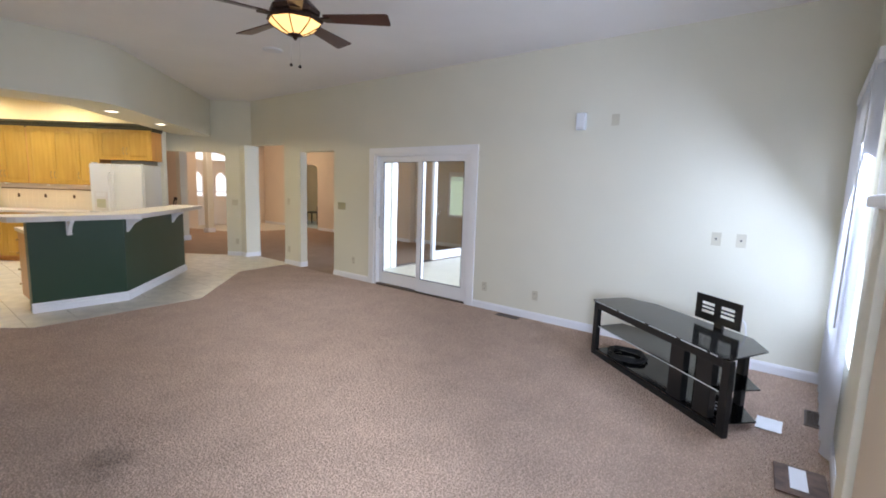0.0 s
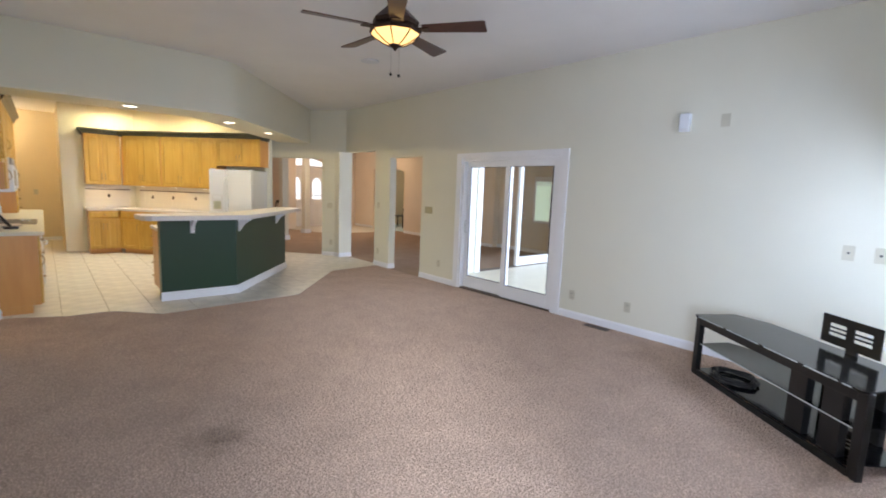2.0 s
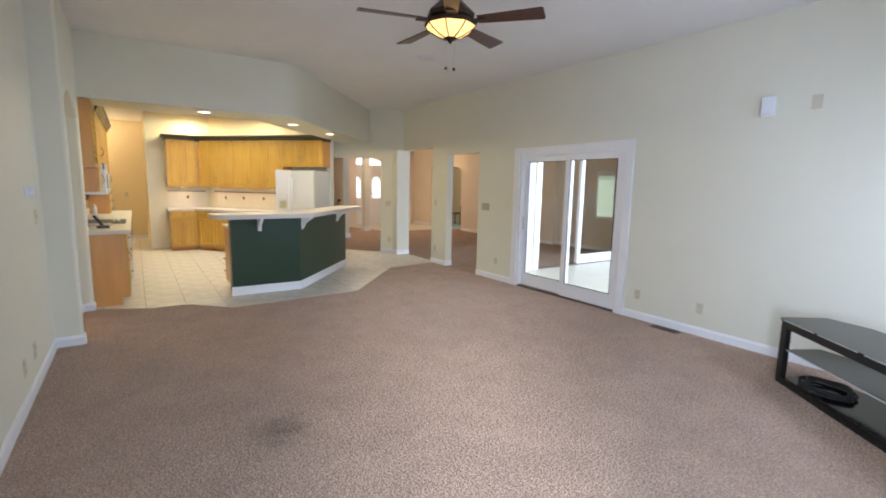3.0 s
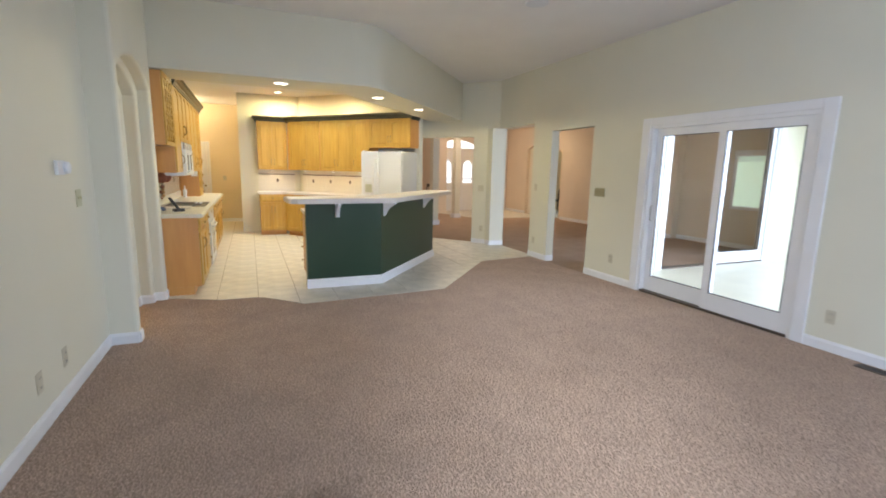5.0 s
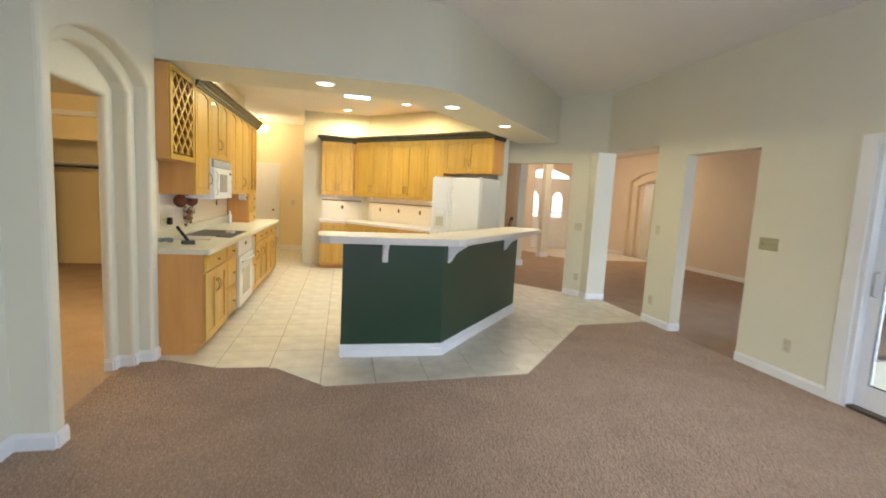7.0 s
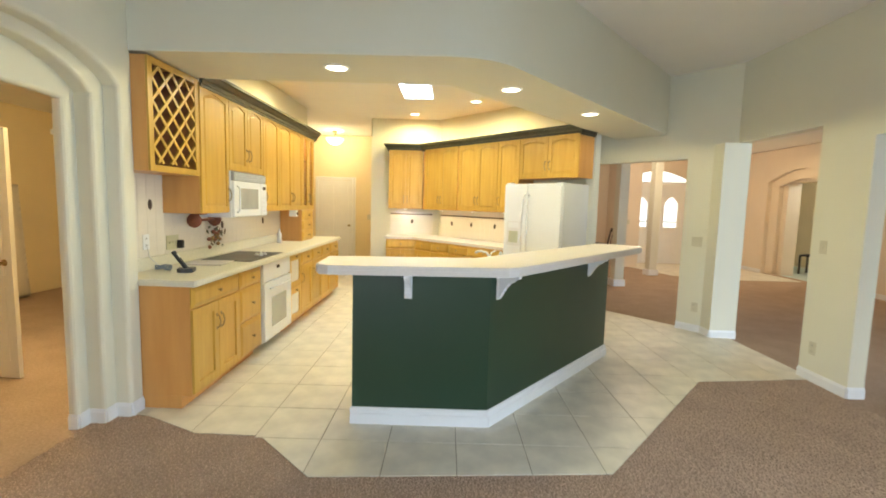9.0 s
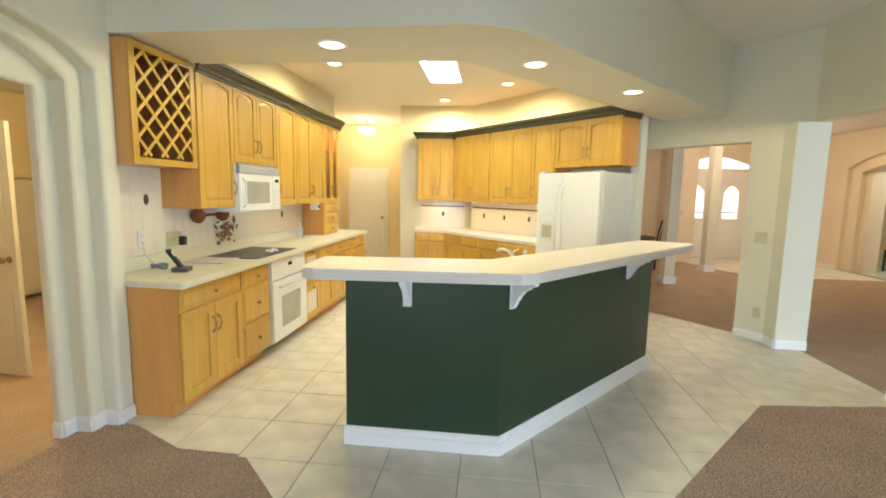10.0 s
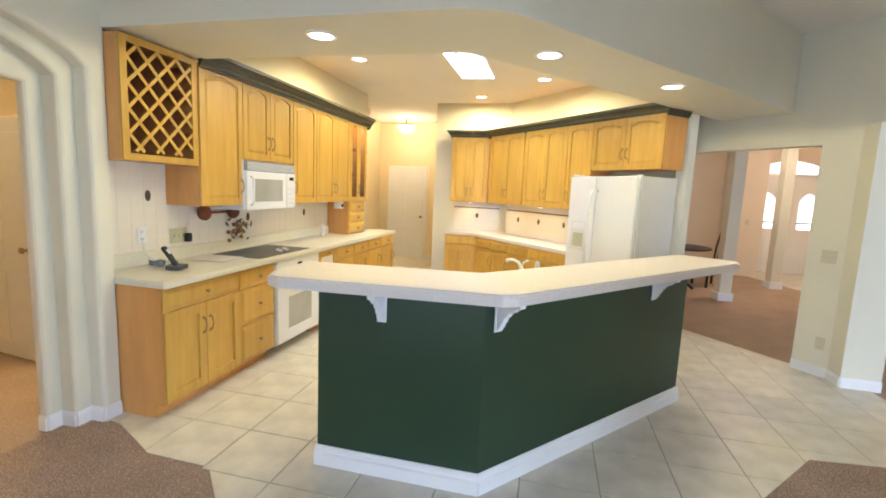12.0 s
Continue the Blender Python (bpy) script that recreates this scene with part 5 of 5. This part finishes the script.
t = thing("cordless_phone", "black cordless phone leaning in its dark grey cradle", "telephone", pose(0.70, 7.415, 0.931, 0, 0, 108))
bm = B()
prism(bm, [(-0.06, -0.05), (0.06, -0.05), (0.065, 0.03), (0.04, 0.06), (-0.04, 0.06), (-0.065, 0.03)], 0, 0.03)
part("cradle", bm, DARKGREY, t, "dark grey cradle")
bm = B()
box(bm, -0.024, -0.013, 0, 0.024, 0.013, 0.165, 0.008)
h = part("handset", bm, RUBBER, t, "black handset", pose(0, 0.0, 0.022, -34, 0, 0))
bm = B()
box(bm, -0.016, -0.0145, 0.10, 0.016, -0.0125, 0.135)
part("screen", bm, GREYWHITE, h, "pale screen")
t = thing("phone_cord", "bundled grey-blue phone cord on the worktop", "cable", pose(0.50, 7.445, 0.931))
bm = B()
pts = []
for k in range(90):
    a = k * 2 * math.pi / 15
    pts.append((0.05 * math.cos(a) + 0.012 * math.sin(k * 0.5), 0.035 * math.sin(a), 0.008 + 0.022 * (1 + math.sin(k * 0.81)) * 0.8))
tube(bm, pts, 0.004, 5)
part("bundle", bm, material("blue_grey_cord", (0.22, 0.27, 0.36), 0.5), t)
bm = B()
tube(bm, [(0.0, 0, 0.03), (-0.05, 0.0, 0.05), (-0.09, -0.02, 0.10), (-0.11, -0.01, 0.16), (-0.125, 0.0, 0.21)], 0.0028, 5)
part("lead", bm, GREYWHITE, t, "thin pale lead to the outlet")
t = thing("paper_towel_holder", "rust-brown iron paper towel holder under the cabinet", "towel holder", pose(0.46, 7.97, 1.30, 0, 0, 0))
for y in (-0.012, 0.34):
    bm = B()
    lathe(bm, [(0.062, 0), (0.066, 0.012), (0.062, 0.024), (0.03, 0.030)], 18, pose(0, y, 0, -90))
    part("end_disc", bm, TERRACOTTA, t)
bm = B()
tube(bm, [(0, 0.0, 0), (0, 0.34, 0)], 0.012, 8)
part("rod", bm, TERRACOTTA, t)
bm = B()
box(bm, -0.02, -0.01, 0.05, 0.02, 0.36, 0.069)
part("mount", bm, TERRACOTTA, t)
random.seed(7)
FRUIT = [material("fruit_red", (0.30, 0.12, 0.07), 0.5), material("fruit_gold", (0.40, 0.25, 0.10), 0.5), material("leaf_green", (0.12, 0.14, 0.08), 0.6), material("leaf_brown", (0.20, 0.15, 0.10), 0.6)]
t = thing("fruit_relief", "painted relief of fruit and leaves on the backsplash", "wall decoration", pose(0.37, 8.50, 1.13, 0, 0, 90))
for k in range(46):
    x, z = random.gauss(0, 0.075), random.gauss(0, 0.042)
    bm = B()
    if k % 3 == 0:
        bmesh.ops.create_icosphere(bm, subdivisions=2, radius=random.uniform(0.013, 0.021))
        part("fruit", bm, FRUIT[k % 2], t, "", pose(x, -0.018, z))
    else:
        prism(bm, [(-0.03, 0), (-0.01, 0.012), (0.012, 0.010), (0.032, 0), (0.012, -0.010), (-0.01, -0.012)], 0, 0.005)
        part("leaf", bm, FRUIT[2 + k % 2], t, "", pose(x * 1.3, -0.010, z * 1.3, 90, random.uniform(0, 360), 0))
t = thing("small_radio", "small white clock radio fixed under the cabinet", "radio", pose(0.62, 10.12, 1.31))
bm = B()
box(bm, -0.05, -0.04, -0.03, 0.05, 0.04, 0.058, 0.006)
part("case", bm, WHITE, t)
bm = B()
box(bm, 0.0505, -0.03, -0.01, 0.052, 0.03, 0.03)
part("display", bm, BLACKGLASS, t, "dark display")
t = thing("soap_bottle", "clear plastic bottle on the worktop", "bottle", pose(0.48, 9.97, 0.931))
bm = B()
lathe(bm, [(0.028, 0), (0.03, 0.01), (0.03, 0.12), (0.012, 0.15), (0.012, 0.18), (0.004, 0.19)], 14)
part("bottle", bm, GREYWHITE, t)
t = thing("cutting_board", "cream cutting board lying on the worktop", "cutting board", pose(0.62, 7.90, 0.9305, 0, 0, 4))
bm = B()
box(bm, -0.16, -0.14, 0, 0.16, 0.14, 0.012, 0.005)
part("board", bm, COUNTER, t)

# ---- hall and far rooms ----
def panel_door(name, m, w, h, label, panels, mat=None, knob=True):
    t = thing(name, label, "door", m)
    bm = B()
    box(bm, 0, 0, 0.008, w, 0.035, h, 0.002)
    leaf = part("leaf", bm, mat or TRIM, t)
    for x0, z0, x1, z1 in panels:
        bm = B()
        box(bm, x0, -0.006, z0, x1, -0.0005, z1, 0.004)
        part("panel", bm, mat or TRIM, leaf)
    if knob:
        bm = B()
        lathe(bm, [(0.028, 0), (0.026, 0.006), (0.010, 0.010), (0.010, 0.035), (0.026, 0.045), (0.024, 0.062), (0.002, 0.068)], 14, pose(w - 0.07, 0, 0.95, 90))
        part("knob", bm, BRONZE, leaf)
    return t


SIX = [(0.10, 0.15, 0.36, 0.75), (0.43, 0.15, 0.69, 0.75), (0.10, 0.85, 0.36, 1.55), (0.43, 0.85, 0.69, 1.55), (0.10, 1.65, 0.36, 1.88), (0.43, 1.65, 0.69, 1.88)]
t = panel_door("hall_door", pose(-0.29, 14.56, 0), 0.79, 1.98, "cream painted panel door at the hall end, closed", SIX)
for nm, x0, x1, z0, z1 in (("casing", -0.07, -0.005, 0, 2.06), ("casing", 0.795, 0.86, 0, 2.06), ("casing", -0.005, 0.795, 1.985, 2.06)):
    bm = B()
    box(bm, x0, 0.015, z0, x1, 0.039, z1, 0.004)
    part(nm, bm, TRIM, t)
SL = [(0.07, 0.15, 0.40, 0.62), (0.45, 0.15, 0.77, 0.62), (0.07, 0.72, 0.77, 1.08), (0.07, 1.18, 0.77, 1.90)]
panel_door("closet_door", pose(-3.28, 11.235, 0), 0.84, 2.0, "white panelled closet door, slid half open", SL)
t = thing("closet_shelf", "cream closet shelf with a hanging rod below it", "shelf", pose(-3.35, 11.84, 1.70))
bm = B()
box(bm, 0.0, -0.32, 0.0, 2.14, -0.005, 0.02, 0.003)
part("board", bm, COUNTER, t)
bm = B()
box(bm, 0.0, -0.022, -0.09, 2.14, -0.005, -0.001)
part("cleat", bm, COUNTER, t)
bm = B()
tube(bm, [(0.0, -0.27, -0.05), (2.14, -0.27, -0.05)], 0.016, 10)
part("rod", bm, DARKWOOD, t)
for x in (0.55, 1.45):
    bm = B()
    tube(bm, [(x, -0.02, -0.20), (x, -0.25, -0.03)], 0.008, 6)
    part("bracket", bm, GREYWHITE, t)
t = thing("closet_door", "cream closet door slid behind the other one", "door", pose(-3.2, 11.275, 0))
bm = B()
box(bm, 0, 0, 0.008, 0.80, 0.03, 2.0, 0.002)
part("leaf", bm, TRIM, t)
t = panel_door("bedroom_door", pose(-1.48, 7.58, 0, 0, 0, -7), 0.76, 2.0, "white panel door standing open in the yellow room", SIX)
wall("wall_door_stub", (-3.52, 7.62), (-1.50, 7.62), 2.75, 0.1, (), YELLOW)
t = thing("mattress", "cream quilted mattress leaning on the yellow wall", "mattress", pose(-3.49, 8.3, 0, 0, -3, 0))
bm = B()
bmesh.ops.create_grid(bm, x_segments=44, y_segments=32, size=0.5)
for v in bm.verts:
    y, z = (v.co.x + 0.5) * 2.1, (v.co.y + 0.5) * 1.42 + 0.02
    q1, q2 = math.sin((y + z) * math.pi / 0.16), math.sin((y - z) * math.pi / 0.16)
    edge = min(1.0, 12 * min(y, 2.1 - y, z - 0.02, 1.44 - z))
    v.co = Vector((0.20 + edge * (0.02 + 0.016 * abs(q1 * q2) ** 0.5), y, z))
fs = list(bm.faces)
for f in fs:
    f.smooth = True
bmesh.ops.solidify(bm, geom=fs, thickness=-0.17)
part("ticking", bm, COUNTER, t)

# foyer columns
for x, y in ((6.05, 12.83), (7.42, 14.42)):
    t = thing("column", "cream square column with a white plinth", "column", pose(x, y, 0, 0, 0, 8), "foyer columns")
    bm = B()
    box(bm, -0.09, -0.09, 0.12, 0.09, 0.09, 2.998)
    part("shaft", bm, WALL, t)
    bm = B()
    box(bm, -0.12, -0.12, 0, 0.12, 0.12, 0.13, 0.008)
    part("plinth", bm, TRIM, t)
# front doors
OUT = glowing("daylit_glass", (0.88, 0.94, 1.0), 1.7)
for k, x in enumerate((7.62, 8.445)):
    t = thing("front_door", "white front door with an arched glass light, closed", "door", pose(x, 16.62, 0), "front doors")
    bm = B()
    w, x0, x1 = 0.815, 0.23, 0.585
    box(bm, 0, 0, 0.01, x0, 0.045, 2.18)
    box(bm, x1, 0, 0.01, w, 0.045, 2.18)
    box(bm, x0, 0, 0.01, x1, 0.045, 1.02)
    front(bm, [(x1, 2.18), (x0, 2.18), (x0, 1.66)] + arc(x0, x1, 1.66, 0.17, 10)[1:-1] + [(x1, 1.66)], 0.0, 0.045)
    leaf = part("leaf", bm, TRIM, t)
    bm = B()
    front(bm, [(x1, 1.02), (x1, 1.66)] + arc(x1, x0, 1.66, 0.17, 10)[1:-1] + [(x0, 1.66), (x0, 1.02)], 0.018, 0.026)
    part("glass_light", bm, OUT, leaf, "daylit arched glass")
    for z in (1.15,):
        bm = B()
        box(bm, x0, 0.010, z, x1, 0.017, z + 0.03)
        part("glazing_bar", bm, DARKGREY, leaf, "dark leaded bar")
    for a, b in ((0.12, 0.40), (0.44, 0.70)):
        bm = B()
        box(bm, a, -0.006, 0.2, b, -0.0005, 0.85, 0.005)
        part("panel", bm, TRIM, leaf)
    if k == 0:
        for z in (0.98, 1.12):
            bm = B()
            lathe(bm, [(0.03, 0), (0.028, 0.008), (0.012, 0.012), (0.024, 0.05), (0.002, 0.06)], 12, pose(w - 0.06, 0, z, 90))
            part("door_knob", bm, BRONZE, leaf)
t = thing("transom_window", "arched daylit transom window over the front doors", "window", pose(7.62, 16.62, 0))
bm = B()
front(bm, [(1.60, 2.26)] + arc(1.60, 0.04, 2.34, 0.20, 14) + [(0.04, 2.26)], 0.018, 0.026)
part("pane", bm, OUT, t, "daylit arched pane")
bm = B()
box(bm, -0.0, 0.0, 2.185, 1.65, 0.05, 2.255)
part("frame", bm, TRIM, t)
for x in (0.79,):
    bm = B()
    box(bm, x, 0.0, 2.26, x + 0.06, 0.017, 2.53)
    part("mullion", bm, TRIM, t)
bm = B()
front(bm, [(1.66, 2.72), (0.0, 2.72), (0.0, 2.257), (0.04, 2.257)] + arc(0.04, 1.60, 2.34, 0.20, 14) + [(1.60, 2.257), (1.66, 2.257)], -0.02, 0.06)
structure("wall_foyer_header", bm, PEACH, "peach arched header over the front doors", pose(7.612, 16.62, 0))
# dining set
t = thing("dining_table", "dark wood round dining table on a pedestal", "table", pose(5.55, 13.75, 0))
bm = B()
lathe(bm, [(0.52, 0.715), (0.55, 0.725), (0.55, 0.745), (0.54, 0.752), (0.001, 0.752)], 32)
part("tabletop", bm, DARKWOOD, t)
bm = B()
lathe(bm, [(0.10, 0.06), (0.07, 0.12), (0.05, 0.35), (0.08, 0.45), (0.06, 0.60), (0.16, 0.714)], 16)
part("pedestal", bm, DARKWOOD, t)
for k in range(4):
    a = radians(45 + 90 * k)
    bm = B()
    tube(bm, [(0.05 * math.cos(a), 0.05 * math.sin(a), 0.16), (0.22 * math.cos(a), 0.22 * math.sin(a), 0.10), (0.36 * math.cos(a), 0.36 * math.sin(a), 0.025)], 0.025, 8)
    part("foot", bm, DARKWOOD, t)
t = thing("dining_chair", "dark wood dining chair beside the table", "chair", pose(6.24, 14.1, 0, 0, 0, 200))
for x, y in ((-0.2, -0.2), (-0.2, 0.2), (0.2, -0.2), (0.2, 0.2)):
    bm = B()
    box(bm, x - 0.018, y - 0.018, 0, x + 0.018, y + 0.018, 0.44, 0.004)
    part("leg", bm, DARKWOOD, t)
bm = B()
box(bm, -0.22, -0.22, 0.441, 0.22, 0.22, 0.48, 0.012)
part("seat", bm, DARKWOOD, t)
for y in (-0.19, 0.19):
    bm = B()
    tube(bm, [(-0.19, y, 0.48), (-0.22, y, 0.75), (-0.29, y, 1.02)], 0.017, 8)
    part("back_post", bm, DARKWOOD, t)
for y in (-0.10, 0.0, 0.10):
    bm = B()
    tube(bm, [(-0.19, y, 0.48), (-0.215, y, 0.75), (-0.275, y, 0.98)], 0.010, 6)
    part("back_spindle", bm, DARKWOOD, t)
bm = B()
box(bm, -0.30, -0.20, 0.97, -0.27, 0.20, 1.05, 0.008)
part("top_rail", bm, DARKWOOD, t)

copy_thing(t, pose(11.75, 15.2, 0, 0, 0, 120))

# arch trim in the far room
def arch_slab(name, x0, x1, ya, yb, spring, rise):
    pts = [(9.0, 0.0), (ya, 0.0), (ya, spring)] + arc(ya, yb, spring, rise, 14)[1:-1] + [(yb, spring), (yb, 0.0), (16.59, 0.0), (16.59, 2.99), (9.0, 2.99)]
    bm = B()
    prism(bm, pts, -x1, -x0, Matrix(((0, 0, -1, 0), (1, 0, 0, 0), (0, 1, 0, 0), (0, 0, 0, 1))))
    structure(name, bm, PEACH, "stepped peach drywall arch to the side room")


arch_slab("wall_arch_far_inner", 10.60, 10.697, 13.40, 14.98, 2.12, 0.15)
arch_slab("wall_arch_far_outer", 10.50, 10.60, 13.22, 15.24, 2.22, 0.27)
for y0, y1 in ((9.0, 13.22), (15.24, 16.58)):
    skirting((10.5, y0), (10.5, y1), 1)
bm = B()
box(bm, 10.72, 11.6, 0.0005, 12.595, 16.85, 0.006)
structure("floor_side_room", bm, material("pale_teal_floor", (0.50, 0.60, 0.60), 0.4, vary=0.06, scale=3), "pale blue-green side room floor")

# ---- kitchen floor tiles ----
def clip(poly, x0, y0, x1, y1):
    for ax, lim, sg in ((0, x0, 1), (0, x1, -1), (1, y0, 1), (1, y1, -1)):
        out = []
        for i in range(len(poly)):
            a, b = poly[i - 1], poly[i]
            ia, ib = sg * (a[ax] - lim) >= 0, sg * (b[ax] - lim) >= 0
            if ia != ib:
                k = (lim - a[ax]) / (b[ax] - a[ax])
                out.append((a[0] + k * (b[0] - a[0]), a[1] + k * (b[1] - a[1])))
            if ib:
                out.append(b)
        poly = out
        if not poly:
            return []
    return poly


bm = B()
prism(bm, TILE_EDGE, 0.0005, 0.0035)
bmesh.ops.triangulate(bm, faces=[f for f in bm.faces if len(f.verts) > 4])
FLOOR2 = structure("floor_kitchen", bm, GROUT, "cream square tiles with dark grout in the kitchen")
PITCH, GAP = 0.425, 0.006
full = None
for i in range(-6, 14):
    for k in range(-2, 21):
        x0, y0 = 1.085 + i * PITCH + GAP / 2, 6.685 + k * PITCH + GAP / 2
        x1, y1 = x0 + PITCH - GAP, y0 + PITCH - GAP
        poly = clip(TILE_EDGE, x0, y0, x1, y1)
        clean = []
        for p in poly:
            if not clean or math.hypot(p[0] - clean[-1][0], p[1] - clean[-1][1]) > 0.004:
                clean.append(p)
        if len(clean) > 2 and math.hypot(clean[0][0] - clean[-1][0], clean[0][1] - clean[-1][1]) < 0.004:
            clean.pop()
        if len(clean) < 3:
            continue
        ar = 0.5 * abs(sum(clean[j - 1][0] * clean[j][1] - clean[j][0] * clean[j - 1][1] for j in range(len(clean))))
        if ar < 0.002:
            continue
        cx, cy = (x0 + x1) / 2, (y0 + y1) / 2
        if ar > 0.99 * (PITCH - GAP) ** 2:
            if full is None:
                bm = B()
                h = (PITCH - GAP) / 2
                box(bm, -h, -h, 0.0036, h, h, 0.0075)
                top = [e for e in bm.edges if e.verts[0].co.z > 0.007 and e.verts[1].co.z > 0.007]
                bmesh.ops.bevel(bm, geom=top, offset=0.002, segments=1, affect="EDGES")
                full = bpy.data.meshes.new("tile")
                bm.to_mesh(full)
                bm.free()
                full.materials.append(TILE)
            shared("tile", full, FLOOR2, pose(cx, cy, 0))
        else:
            bm = B()
            prism(bm, [(p[0] - cx, p[1] - cy) for p in clean], 0.0036, 0.0075)
            part("tile", bm, TILE, FLOOR2, "", pose(cx, cy, 0))

# window in the front room, seen through the porch doors
t = thing("window", "small daylit window with a raised blind", "window", pose(10.698, 7.36, 0.06, 0, 0, -90))
bm = B()
box(bm, -0.36, -0.02, 0.80, 0.36, -0.001, 1.80)
part("pane", bm, glowing("green_daylight", (0.62, 0.78, 0.64), 1.0), t, "daylit pane")
for x0, x1, z0, z1 in ((-0.42, -0.36, 0.74, 1.92), (0.36, 0.42, 0.74, 1.92), (-0.36, 0.36, 1.80, 1.92), (-0.36, 0.36, 0.74, 0.80)):
    bm = B()
    box(bm, x0, -0.03, z0, x1, -0.001, z1)
    part("frame", bm, TRIM, t)
for k in range(5):
    bm = B()
    box(bm, -0.35, -0.045, 1.70 + 0.02 * k, 0.35, -0.022, 1.708 + 0.02 * k)
    part("blind_slat", bm, GREYWHITE, t)

# ---- carpet pile of the living room: leaning tufts, too many to count ----
def inside(px, py, poly):
    hit = np.zeros(len(px), bool)
    for (ax, ay), (bx, by) in zip(poly, poly[1:] + poly[:1]):
        if ay != by:
            cross = ((ay > py) != (by > py)) & (px < (bx - ax) * (py - ay) / (by - ay) + ax)
            hit ^= cross
    return hit


rs = np.random.RandomState(11)
SP = 0.0125
gx, gy = np.meshgrid(np.arange(WX + 0.02, EX - 0.015, SP), np.arange(SY + 0.02, 8.0, SP))
gx = gx.ravel() + rs.uniform(-0.5, 0.5, gx.size) * SP
gy = gy.ravel() + rs.uniform(-0.5, 0.5, gy.size) * SP
keep = ~inside(gx, gy, TILE_EDGE)
# bare where the floor vents lie and under the walls that stand into the room
for x0, y0, x1, y1 in ((5.83, 2.86, 5.97, 3.20), (4.98, -0.05, 5.32, 0.12)):
    keep &= ~((gx > x0) & (gx < x1) & (gy > y0) & (gy < y1))
gx, gy = gx[keep], gy[keep]
N = len(gx)
turn = rs.uniform(0, 2 * np.pi, N)
wide = rs.uniform(0.0045, 0.0075, N)
tall = rs.uniform(0.005, 0.010, N)
lean = rs.uniform(0.0, 0.006, N)
way = rs.uniform(0, 2 * np.pi, N)
co = np.zeros((N, 4, 3))
for k in range(3):
    a = turn + k * 2 * np.pi / 3
    co[:, k, 0], co[:, k, 1], co[:, k, 2] = gx + wide * np.cos(a), gy + wide * np.sin(a), 0.0003
co[:, 3, 0], co[:, 3, 1], co[:, 3, 2] = gx + lean * np.cos(way), gy + lean * np.sin(way), tall
me = bpy.data.meshes.new("carpet_pile")
base = np.arange(N)[:, None] * 4
tri = np.concatenate([base + np.array([[0, 1, 3]]), base + np.array([[1, 2, 3]]), base + np.array([[2, 0, 3]])], 1).reshape(-1, 3)
me.from_pydata(co.reshape(-1, 3), [], tri)
me.materials.append(PILE)
tagged(new("carpet_pile", me), "curled taupe tufts of the living room carpet", "carpet", "", "stuff")
